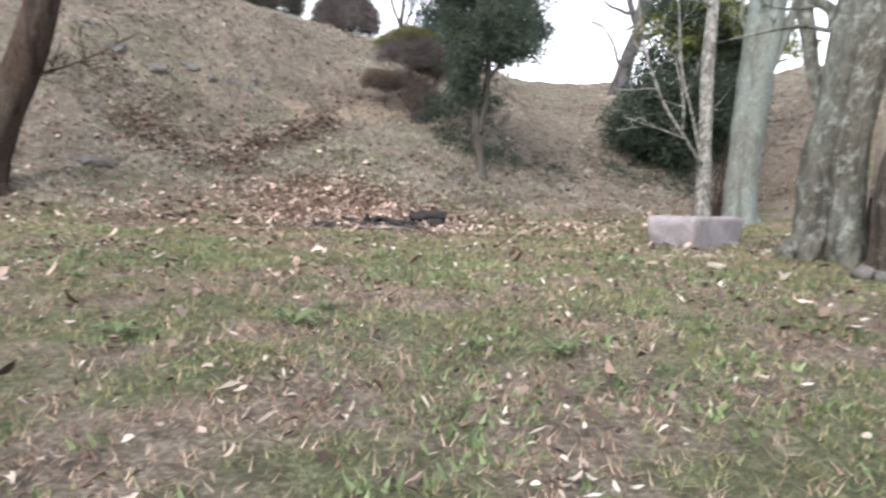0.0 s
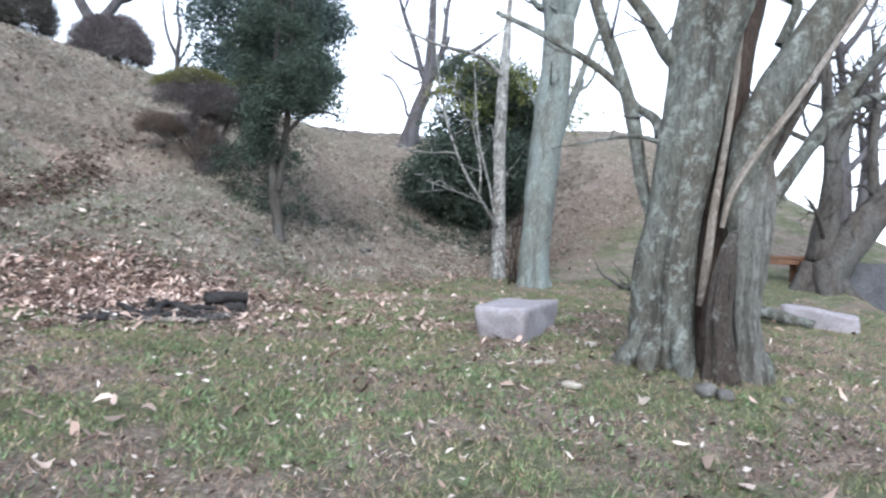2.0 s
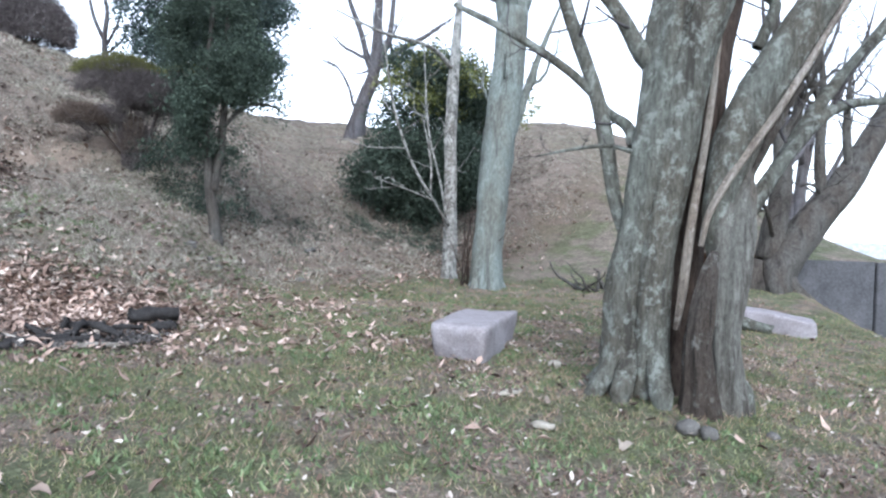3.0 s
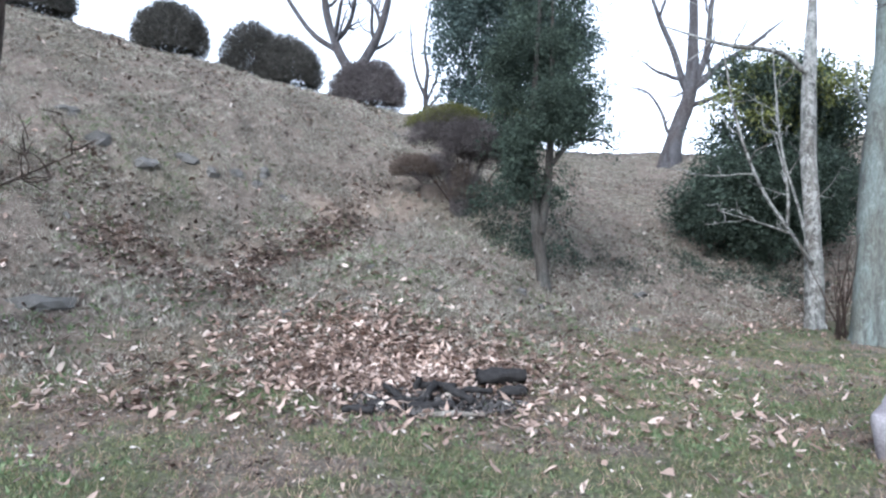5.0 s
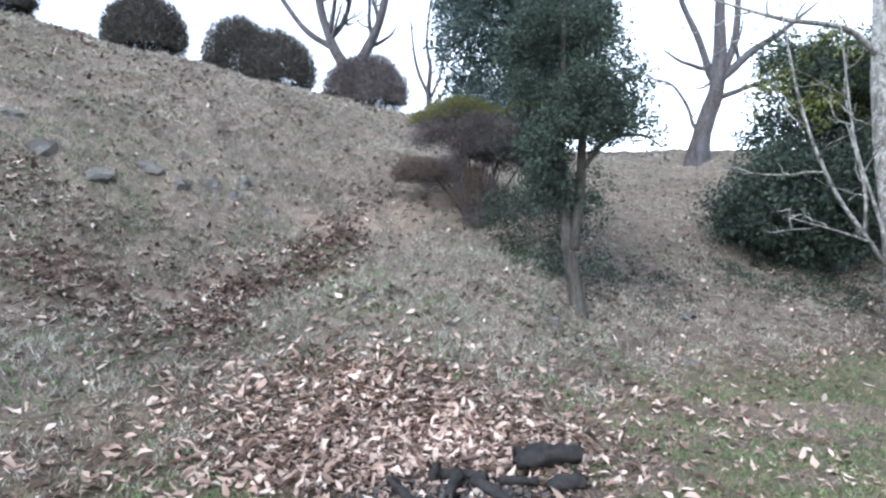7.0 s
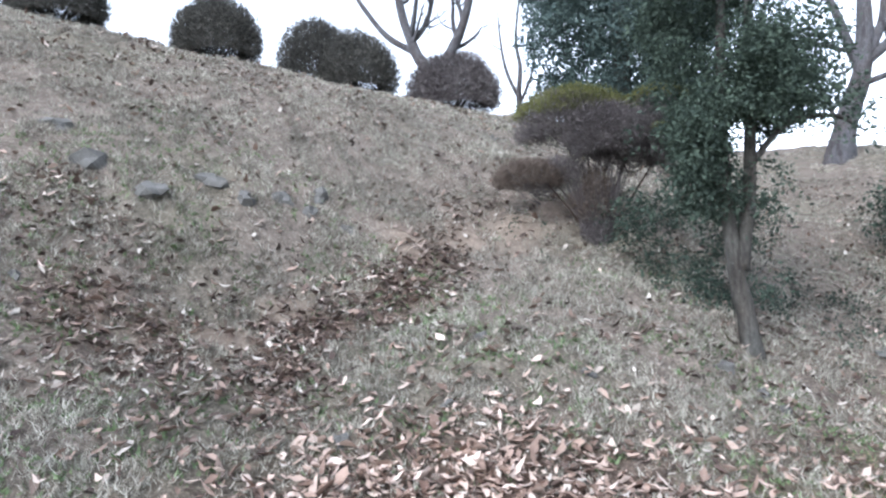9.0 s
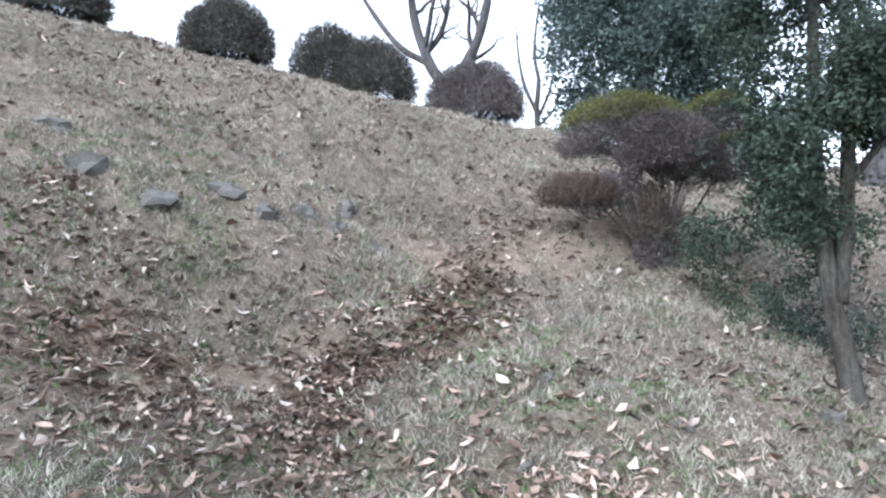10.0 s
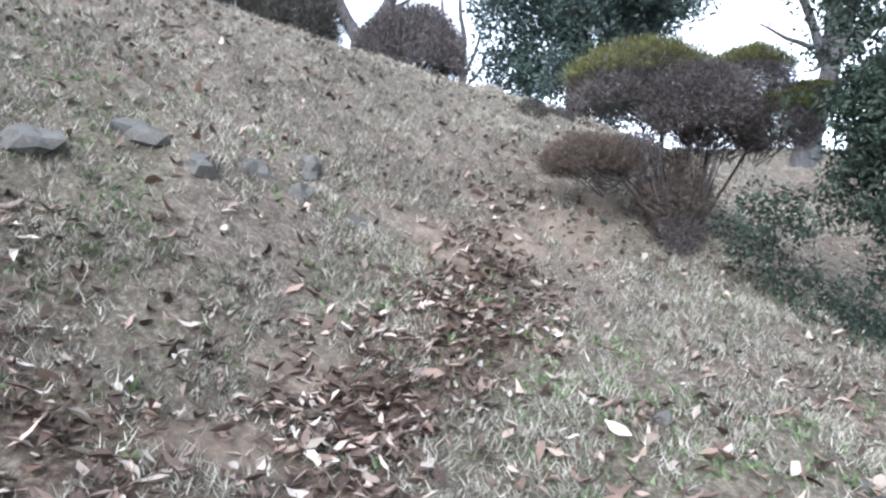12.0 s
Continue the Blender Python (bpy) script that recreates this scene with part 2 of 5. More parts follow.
def bark(name, dark, mid, pale, patch=0.55, scale=9.0, relief_depth=0.02):
    """Lichened bark: fine furrows along the stem, long dark bands, crusts and specks of pale lichen, brown bare patches."""
    m, n, l, b = material(name, 0.9, 0.12)
    fur = noise_node(n, l, scale * 2.4, 8, "Object", (1.6, 1.6, 0.5), 0.8)
    band = noise_node(n, l, 4.2, 8, "Object", (1.8, 1.8, 0.22), 0.72)
    cloud = noise_node(n, l, 9.0, 10, "Object", (1, 1, 0.8), 0.82)
    speck = noise_node(n, l, 30.0, 8, "Object", (1, 1, 0.7), 0.8)
    wide = noise_node(n, l, 2.1, 5, "Object", (1, 1, 0.45), 0.6)
    r1 = ramp(n, [(0.32, dark), (0.5, mid), (0.66, tuple(1.5 * c for c in mid))])
    l.new(fur.outputs[0], r1.inputs[0])
    rw = ramp(n, [(0.40, (0.84, 0.79, 0.74)), (0.58, (1.05, 1.10, 1.10))])
    l.new(wide.outputs[0], rw.inputs[0])
    tint = n.new("ShaderNodeMix")
    tint.data_type, tint.blend_type = "RGBA", "MULTIPLY"
    tint.inputs[0].default_value = 1
    l.new(r1.outputs[0], tint.inputs[6])
    l.new(rw.outputs[0], tint.inputs[7])
    rb = ramp(n, [(0.40, (0.85, 0.85, 0.85)), (0.47, (0, 0, 0))])
    l.new(band.outputs[0], rb.inputs[0])
    c1 = mixed(n, l, rb.outputs[0], tint.outputs[2], dark)
    r2 = ramp(n, [(patch, (0, 0, 0)), (patch + 0.07, (0.85, 0.85, 0.85))])
    l.new(cloud.outputs[0], r2.inputs[0])
    c2 = mixed(n, l, r2.outputs[0], c1, pale)
    r3 = ramp(n, [(0.60, (0, 0, 0)), (0.68, (0.8, 0.8, 0.8))])
    l.new(speck.outputs[0], r3.inputs[0])
    c3 = mixed(n, l, r3.outputs[0], c2, tuple(min(0.6, 1.2 * c) for c in pale))
    l.new(c3, b.inputs["Base Color"])
    add = n.new("ShaderNodeMath")
    l.new(fur.outputs[0], add.inputs[0])
    l.new(speck.outputs[0], add.inputs[1])
    bumped(n, l, b, add.outputs[0], 0.8, relief_depth)
    return m


def leafy(name, stops, rough=0.45, spec=0.4, through_light=0.15):
    """Leaves or blades, each with a tone of its own."""
    m, n, l, b = material(name, rough, spec)
    g = n.new("ShaderNodeNewGeometry")
    r = ramp(n, stops)
    l.new(g.outputs["Random Per Island"], r.inputs[0])
    big = noise_node(n, l, 0.9, 2)
    rr = ramp(n, [(0.3, (0.7, 0.7, 0.7)), (0.7, (1.15, 1.15, 1.15))])
    l.new(big.outputs[0], rr.inputs[0])
    mul = n.new("ShaderNodeMix")
    mul.data_type, mul.blend_type = "RGBA", "MULTIPLY"
    mul.inputs[0].default_value = 1
    l.new(r.outputs[0], mul.inputs[6])
    l.new(rr.outputs[0], mul.inputs[7])
    l.new(mul.outputs[2], b.inputs["Base Color"])
    if through_light:
        t = n.new("ShaderNodeBsdfTranslucent")
        l.new(mul.outputs[2], t.inputs[0])
        mx = n.new("ShaderNodeMixShader")
        mx.inputs[0].default_value = through_light
        l.new(b.outputs[0], mx.inputs[1])
        l.new(t.outputs[0], mx.inputs[2])
        l.new(mx.outputs[0], n["Material Output"].inputs[0])
    return m


def stony(name, a, b_col, scale=6.0, rough=0.85, strength=0.6):
    m, n, l, b = material(name, rough, 0.25)
    big = noise_node(n, l, scale, 6, "Object", None, 0.7)
    fine = noise_node(n, l, scale * 14, 3)
    r = ramp(n, [(0.3, a), (0.7, b_col)])
    l.new(big.outputs[0], r.inputs[0])
    r2 = ramp(n, [(0.35, (0.72, 0.72, 0.72)), (0.65, (1.15, 1.15, 1.15))])
    l.new(fine.outputs[0], r2.inputs[0])
    mul = n.new("ShaderNodeMix")
    mul.data_type, mul.blend_type = "RGBA", "MULTIPLY"
    mul.inputs[0].default_value = 1
    l.new(r.outputs[0], mul.inputs[6])
    l.new(r2.outputs[0], mul.inputs[7])
    l.new(mul.outputs[2], b.inputs["Base Color"])
    bumped(n, l, b, big.outputs[0], strength, 0.02)
    return m


BARK_MAIN = bark("lichened_grey_bark", (0.04, 0.038, 0.033), (0.105, 0.107, 0.095), (0.235, 0.255, 0.235), 0.515, 12.0, 0.025)
BARK_GREY = bark("smooth_grey_green_bark", (0.075, 0.078, 0.072), (0.135, 0.15, 0.142), (0.205, 0.23, 0.215), 0.55, 9.0, 0.008)
BARK_PALE = bark("mottled_pale_bark", (0.05, 0.048, 0.045), (0.15, 0.147, 0.14), (0.33, 0.33, 0.315), 0.49, 5.0, 0.01)
BARK_DEAD = bark("weathered_barkless_wood", (0.045, 0.04, 0.036), (0.115, 0.11, 0.10), (0.20, 0.205, 0.19), 0.55, 14.0, 0.02)
BARK_DARK = bark("dark_grey_brown_bark", (0.026, 0.024, 0.022), (0.072, 0.067, 0.062), (0.16, 0.16, 0.15), 0.59)
BARK_BROWN = bark("dull_brown_bark", (0.018, 0.014, 0.012), (0.06, 0.045, 0.038), (0.12, 0.10, 0.088), 0.6)
# Cool grey tint: the haze over far trees is put into the bark colour.
BARK_FAR = bark("haze_tinted_bark", (0.04, 0.037, 0.04), (0.08, 0.075, 0.08), (0.135, 0.13, 0.138), 0.56)
DEADWOOD = bark("bare_dead_wood", (0.09, 0.075, 0.065), (0.20, 0.182, 0.162), (0.31, 0.29, 0.265), 0.54, 14.0, 0.01)
GREEN_DARK = leafy("dark_evergreen_leaves", [(0.0, (0.036, 0.05, 0.041)), (0.6, (0.062, 0.086, 0.067)), (1.0, (0.10, 0.135, 0.10))], 0.7, 0.15, 0.32)
GREEN_BLUE = leafy("bluish_evergreen_leaves", [(0.0, (0.045, 0.066, 0.065)), (0.6, (0.08, 0.112, 0.104)), (1.0, (0.12, 0.16, 0.142))], 0.7, 0.15, 0.32)
GREEN_YELLOW = leafy("yellowish_evergreen_leaves", [(0.0, (0.05, 0.07, 0.02)), (0.6, (0.13, 0.15, 0.04)), (1.0, (0.22, 0.22, 0.07))], 0.45, 0.4)
PAD_OLIVE = leafy("olive_clipped_foliage", [(0.0, (0.07, 0.075, 0.03)), (0.6, (0.125, 0.13, 0.05)), (1.0, (0.19, 0.19, 0.075))], 0.8, 0.1, 0.3)
PAD_PURPLE = leafy("purplish_winter_foliage", [(0.0, (0.09, 0.079, 0.08)), (0.6, (0.15, 0.133, 0.134)), (1.0, (0.225, 0.203, 0.2))], 0.85, 0.06, 0.3)
PAD_RED = leafy("reddish_winter_foliage", [(0.0, (0.09, 0.07, 0.06)), (0.6, (0.15, 0.118, 0.10)), (1.0, (0.21, 0.175, 0.145))], 0.85, 0.06, 0.3)
PAD_GREEN = leafy("clipped_winter_foliage", [(0.0, (0.055, 0.054, 0.05)), (0.6, (0.095, 0.091, 0.083)), (1.0, (0.15, 0.145, 0.128))], 0.85, 0.08, 0.3)
LAWN_GREEN = leafy("green_grass_blades", [(0.0, (0.094, 0.119, 0.049)), (0.6, (0.197, 0.216, 0.105)), (1.0, (0.356, 0.353, 0.195))], 0.55, 0.3, 0.3)
STRAW = leafy("straw_grass_blades", [(0.0, (0.132, 0.090, 0.066)), (0.6, (0.336, 0.238, 0.180)), (1.0, (0.600, 0.468, 0.366))], 0.7, 0.2, 0.2)
STRAW_GREY = leafy("greyish_dormant_grass", [(0.0, (0.101, 0.092, 0.074)), (0.4, (0.269, 0.249, 0.209)), (0.8, (0.470, 0.442, 0.381)), (1.0, (0.650, 0.622, 0.549))], 0.75, 0.2, 0.2)
LEAF_PALE = leafy("pale_tan_fallen_leaves", [(0.0, (0.106, 0.066, 0.050)), (0.35, (0.307, 0.219, 0.176)), (0.75, (0.477, 0.366, 0.307)), (1.0, (0.636, 0.519, 0.453))], 0.6, 0.3, 0.1)
LEAF_BROWN = leafy("brown_fallen_leaves", [(0.0, (0.04185, 0.0291, 0.025)), (0.45, (0.1256, 0.0873, 0.072)), (0.75, (0.2697, 0.2134, 0.18)), (1.0, (0.558, 0.5141, 0.46))], 0.65, 0.25, 0.1)
LEAF_LOOSE = leafy("loose_dry_leaves", [(0.0, (0.146, 0.1071, 0.08276)), (1.0, (0.3018, 0.2629, 0.2239))], 0.6, 0.3, 0.1)
for nd in LEAF_LOOSE.node_tree.nodes:
    if nd.type == "VALTORGB" and nd.color_ramp.elements[1].color[0] < 1:
        info = LEAF_LOOSE.node_tree.nodes.new("ShaderNodeObjectInfo")
        LEAF_LOOSE.node_tree.links.new(info.outputs["Random"], nd.inputs[0])
        break
WEED = leafy("green_weeds", [(0.0, (0.085, 0.125, 0.062)), (0.6, (0.15, 0.205, 0.10)), (1.0, (0.24, 0.31, 0.165))], 0.55, 0.25, 0.25)
STUMP = bark("dark_rotten_wood", (0.01296, 0.0112, 0.01032), (0.058, 0.051, 0.046), (0.15, 0.15, 0.14), 0.54, 16.0)
GRANITE = stony("pinkish_grey_granite", (0.1935, 0.173, 0.1816), (0.301, 0.287, 0.3053), 5.0)
ROCK = stony("mossy_grey_rock", (0.065, 0.062, 0.058), (0.14, 0.136, 0.13), 8.0)
PALE_STONE = stony("pale_stone", (0.252, 0.231, 0.189), (0.3465, 0.3255, 0.2835), 14.0)
CHAR = stony("charred_wood", (0.012, 0.011, 0.011), (0.038, 0.036, 0.036), 18.0, 0.7, 1.0)
ASH = stony("grey_ash_and_charcoal", (0.018, 0.017, 0.017), (0.14, 0.132, 0.128), 16.0)
WALL = stony("dark_grey_concrete", (0.045, 0.047, 0.052), (0.09, 0.092, 0.10), 2.2, 0.8, 0.3)
TIMBER = stony("orange_brown_stained_timber", (0.066, 0.032, 0.019), (0.145, 0.077, 0.044), 7.0, 0.7, 0.3)
HILLS = stony("distant_hazy_hills", (0.42, 0.46, 0.50), (0.47, 0.51, 0.54), 0.01, 1.0, 0.0)

# ---- ground ----
def axis_steps(near_a, near_b, step, reach):
    core = list(np.arange(near_a, near_b + 1e-6, step))
    out, s = [], step
    lo, hi = [], []
    a, b = near_a, near_b
    while a > -reach or b < reach:
        s *= 1.16
        a, b = a - s, b + s
        lo.append(a)
        hi.append(b)
    return np.array(lo[::-1] + core + hi)


def gully(x, y):
    """Leaves caught in the hollow that runs up the flank, and the patch they spread to at its foot."""
    mid = -3.3 + 0.27 * (y - 1.8) + 0.12 * np.sin(2.3 * y)
    wide = 0.24 + 0.32 * np.exp(-(((y - 3.2) / 0.9) ** 2))
    band = np.exp(-(((x - mid) / wide) ** 4)) * smooth(0.9, 1.7, y) * (1 - 0.75 * smooth(4.2, 4.8, y)) * (1 - smooth(5.4, 6.2, y))
    t_ = np.clip(((x + 3.3) * -1.0 + (y - 2.6) * -1.1) / 2.21, 0, 1)
    arm = 0.6 * np.exp(-(((x + 3.3 + t_) / 0.3) ** 2 + ((y - 2.6 + 1.1 * t_) / 0.3) ** 2))
    patch = np.exp(-((((x + 4.6) / 0.85) ** 2 + ((y - 1.4) / 0.42) ** 2) ** 2))
    return np.clip(np.maximum(np.maximum(band, arm), 0.85 * patch) * smooth(0.22, 0.5, fbm(x * 3.1, y * 3.1, 0, 66) + 0.06), 0, 1)


def drift(x, y):
    """The drift of pale leaves behind the burnt spot."""
    a = np.exp(-((((x + 1.35) / 1.35) ** 2 + ((y - 0.2) / 1.1) ** 2) ** 1.6))
    return a * smooth(-1.5, -0.4, y + 0.3 * (x + 1.2))


def belt(x, y):
    """Leaves caught along the foot of the slope."""
    toe = 1.91 + 0.743 * np.tanh((x - 0.719) / 0.875) + 0.569 * np.clip(x, -12, 30)
    return np.exp(-(((y - toe + 0.1) / 1.0) ** 2)) * smooth(-6.5, -3, x) * (1 - smooth(9, 13, x))


def on_slope(x, y):
    toe = 1.91 + 0.743 * np.tanh((x - 0.719) / 0.875) + 0.569 * np.clip(x, -12, 30)
    return smooth(-0.9, 1.0, y - toe)


def greenness(x, y):
    patch = smooth(0.40, 0.58, 0.5 * fbm(x * 0.9 + 5, y * 1.2, 0, 21) + 0.5 * fbm(x * 2.6 + 5, y * 3.4, 0, 22))
    lawn_part = 1 - on_slope(x, y)
    return lawn_part * (0.06 + 0.84 * patch) + on_slope(x, y) * 0.22 * smooth(0.5, 0.7, fbm(x * 0.6, y * 0.6, 0, 33))


def bare_earth(x, y):
    """Trodden bare patches by the way up."""
    spots = ((-3.06, 4.15, 0.24, 0.22), (-2.37, 4.58, 0.3, 0.3), (-3.88, 1.8, 0.24, 0.13), (-3.72, 2.42, 0.22, 0.12), (-1.9, 5.0, 0.3, 0.4), (-1.45, 5.6, 0.25, 0.35))
    return sum(np.exp(-(((x - a) / c) ** 2 + ((y - b) / d) ** 2)) for a, b, c, d in spots)


def relief(x, y):
    """Tussocks and small unevenness."""
    k = on_slope(x, y)
    return (fbm(x * 1.3, y * 1.3, 0, 5) - 0.5) * (0.05 + 0.14 * k) + (fbm(x * 4.5, y * 4.5, 0, 6) - 0.5) * (0.03 + 0.13 * k)


def lie(x, y):
    near = 1 - smooth(25, 50, np.hypot(np.asarray(x) - 0, np.asarray(y) - 3))
    return terrain(x, y) + relief(x, y) * near


xs, ys = axis_steps(-9.0, 13.0, 0.09, 3000), axis_steps(-9.0, 10.0, 0.085, 3000)
GX, GY = np.meshgrid(xs, ys)
gz = lie(GX, GY)
nx, ny = len(xs), len(ys)
gv = np.stack([GX, GY, gz], -1).reshape(-1, 3)
gi = (np.arange(ny - 1)[:, None] * nx + np.arange(nx - 1)[None, :]).ravel()
gf = np.stack([gi, gi + 1, gi + nx + 1, gi + nx], 1)
ground_me = mesh_fast("ground", gv, gf)
ground_me.shade_smooth()
fire = np.exp(-((((GX + 0.75) / 0.78) ** 2 + ((GY + 0.78) / 0.5) ** 2) ** 2)) * smooth(0.25, 0.5, fbm(GX * 4, GY * 4, 0, 44) + 0.15)
bare = bare_earth(GX, GY)
litter_mask = np.clip(drift(GX, GY) + 0.9 * gully(GX, GY) + 0.55 * belt(GX, GY), 0, 1)
cover = np.stack([greenness(GX, GY), litter_mask, np.clip(bare, 0, 1), np.clip(fire, 0, 1)], -1).reshape(-1, 4)
layer = ground_me.color_attributes.new("cover", "FLOAT_COLOR", "POINT")
layer.data.foreach_set("color", cover.astype(np.float32).ravel())

m, n, l, b = material("grassy_soil", 0.95, 0.15)
att = n.new("ShaderNodeAttribute")
att.attribute_name = "cover"
sep = n.new("ShaderNodeSeparateColor")
l.new(att.outputs["Color"], sep.inputs[0])
grain = noise_node(n, l, 34.0, 8, "Object", None, 0.75)
blotch = noise_node(n, l, 6.0, 6, "Object", None, 0.7)
soil = ramp(n, [(0.3, (0.072, 0.058, 0.048)), (0.5, (0.148, 0.123, 0.103)), (0.68, (0.33, 0.29, 0.248))])
l.new(grain.outputs[0], soil.inputs[0])
green = ramp(n, [(0.3, (0.035, 0.042, 0.025)), (0.5, (0.085, 0.10, 0.055)), (0.7, (0.20, 0.21, 0.13))])
l.new(grain.outputs[0], green.inputs[0])
leafmat = ramp(n, [(0.3, (0.035, 0.024, 0.02)), (0.5, (0.10, 0.07, 0.055)), (0.7, (0.27, 0.21, 0.17))])
l.new(grain.outputs[0], leafmat.inputs[0])
c = mixed(n, l, sep.outputs[0], soil.outputs[0], green.outputs[0])
c = mixed(n, l, sep.outputs[1], c, leafmat.outputs[0])
earth = ramp(n, [(0.3, (0.165, 0.128, 0.102)), (0.7, (0.29, 0.235, 0.19))])
l.new(grain.outputs[0], earth.inputs[0])
c = mixed(n, l, sep.outputs[2], c, earth.outputs[0])
c = mixed(n, l, att.outputs["Alpha"], c, (0.028, 0.026, 0.026))
tone = ramp(n, [(0.32, (0.62, 0.62, 0.62)), (0.68, (1.25, 1.25, 1.25))])
l.new(blotch.outputs[0], tone.inputs[0])
mul = n.new("ShaderNodeMix")
mul.data_type, mul.blend_type = "RGBA", "MULTIPLY"
mul.inputs[0].default_value = 1
l.new(c, mul.inputs[6])
l.new(tone.outputs[0], mul.inputs[7])
l.new(mul.outputs[2], b.inputs["Base Color"])
bumped(n, l, b, grain.outputs[0], 0.8, 0.03)
SOIL = m
ground_me.materials.append(SOIL)
tagged(new("ground", ground_me), "grassy park ground rising into a leaf-strewn mound", "ground", "", "structure")

# Low hills on the horizon; their blue haze is put into the colour.
hv, hf = [], []
for k in range(121):
    a = 2 * math.pi * k / 120
    top = 10 + 22 * float(fbm(math.cos(a) * 3 + 9, math.sin(a) * 3, 0, 71))
    hv += [(1400 * math.cos(a), 1400 * math.sin(a), -40), (1400 * math.cos(a), 1400 * math.sin(a), top)]
hf = [(2 * k, 2 * k + 2, 2 * k + 3, 2 * k + 1) for k in range(120)]
tagged(new("backdrop", mesh_of("backdrop", hv, hf, True)), "low blue hazy hills far away", "hills", "", "structure").data.materials.append(HILLS)

# ---- retaining wall of the sunken lane ----
wall_1 = thing("retaining_wall", (11.3, 3.1, -1.6), "dark grey concrete retaining wall beside a sunken lane", "wall", "", "structure")
wall_run = Vector((0.93, -0.37, 0))
for k in range(9):
    me = bpy.data.meshes.new("panel")
    bm = bmesh.new()
    bmesh.ops.create_cube(bm, size=1)
    bmesh.ops.scale(bm, vec=(1.96, 0.22, 2.38), verts=bm.verts)
    bmesh.ops.bevel(bm, geom=bm.edges[:], offset=0.018, segments=2, affect="EDGES")
    bm.to_mesh(me)
    bm.free()
    ob = part("panel", me, WALL, wall_1)
    ob.location = wall_run * (1.0 + 2 * k) + Vector((0, 0, 1.19 - 0.01 * (k % 2)))
    ob.rotation_euler = (0, 0, math.atan2(-0.37, 0.93))

# ---- trees ----
def bare_tree(at, seed, trunk, limbs, bark_mat, label, category="tree", twig_depth=2, twig_count=4, twig_ratio=0.45, group=""):
    """A leafless tree from its trunk and limb lines (points relative to the foot, radii)."""
    rng = random.Random(seed)
    tree = thing("tree", at, label, category, group)
    p, r = spline(*trunk, 9)
    t = Tubes().bole(p, r, 22, 4, 0.04, seed)
    # root flare
    for k in range(5):
        a = 2 * math.pi * k / 5 + seed
        e = Vector((math.cos(a), math.sin(a), 0)) * r[0]
        t.add([p[0] + e * 0.3 + Vector((0, 0, r[0] * 1.4)), p[0] + e * 0.85 + Vector((0, 0, r[0] * 0.4)), p[0] + e * 1.7 + Vector((0, 0, -0.12))], [r[0] * 0.42, r[0] * 0.36, r[0] * 0.16], 7, 0.1)
    part("trunk", t.mesh("trunk"), bark_mat, tree)
    for pts, radii in limbs:
        q, s = spline(pts, list(radii[:-1]) + [min(radii[-1], 0.02)], 5)
        limb = part("limb", Tubes().add(q, s, 10, 0.08, 0, seed).mesh("limb"), bark_mat, tree)
        fine = Tubes()
        twigs(rng, fine, q, s, twig_depth, twig_count, twig_ratio)
        part("twig_spray", fine.mesh("twig_spray"), bark_mat, limb, "fine bare twigs", "stuff")
    return tree


# Big old tree of several fused stems; the places are from its foot.
foot = Vector((3.36, -3.30, height(3.36, -3.3)))
main_tree = thing("tree", foot, "old leafless cherry tree of fused lichened stems with split dead wood", "tree")
S_LEFT = ([(-0.33, -0.05, -0.2), (-0.32, -0.05, 0.69), (-0.24, -0.08, 1.19), (-0.19, -0.1, 1.72), (-0.12, -0.12, 2.17), (-0.08, -0.14, 2.53), (-0.01, -0.16, 2.88), (0.1, -0.2, 3.44), (0.26, -0.26, 4.35)], [0.166, 0.132, 0.115, 0.132, 0.135, 0.145, 0.162, 0.167, 0.148])
S_MID = ([(-0.18, -0.19, -0.2), (-0.19, -0.18, 0.7), (-0.14, -0.2, 1.19), (-0.06, -0.23, 1.71), (0.0, -0.25, 2.16), (0.06, -0.27, 2.51), (0.15, -0.31, 2.86), (0.26, -0.35, 3.41), (0.39, -0.4, 4.3)], [0.16, 0.129, 0.112, 0.129, 0.131, 0.14, 0.157, 0.162, 0.143])
# Added dark stem: its colour stands in for the shade between the others.
S_BACK = ([(0.12, -0.08, -0.2), (0.22, -0.04, 0.77), (0.28, -0.04, 1.42), (0.36, -0.06, 2.04), (0.41, -0.07, 2.54), (0.49, -0.09, 2.95), (0.61, -0.1, 3.54)], [0.142, 0.101, 0.101, 0.109, 0.102, 0.096, 0.073])
S_RIGHT = ([(0.23, -0.37, 0.93), (0.19, -0.37, 1.24), (0.22, -0.37, 1.48), (0.31, -0.38, 1.82), (0.5, -0.39, 2.18), (0.77, -0.44, 2.55), (1.02, -0.48, 2.92), (1.39, -0.51, 3.51), (1.81, -0.5, 4.51)], [0.083, 0.099, 0.117, 0.151, 0.15, 0.154, 0.158, 0.155, 0.106])
S_STUMP = ([(-0.09, -0.58, -0.2), (-0.11, -0.59, 0.13), (-0.13, -0.58, 0.4), (-0.1, -0.58, 0.66), (-0.05, -0.57, 0.88), (-0.01, -0.57, 1.03)], [0.147, 0.103, 0.083, 0.074, 0.053, 0.024])
S_STUB = ([(0.24, -0.48, -0.2), (0.23, -0.48, 0.18), (0.2, -0.47, 0.45), (0.23, -0.46, 0.79), (0.27, -0.43, 1.14), (0.32, -0.4, 1.42), (0.38, -0.39, 1.63)], [0.143, 0.098, 0.09, 0.107, 0.126, 0.114, 0.062])
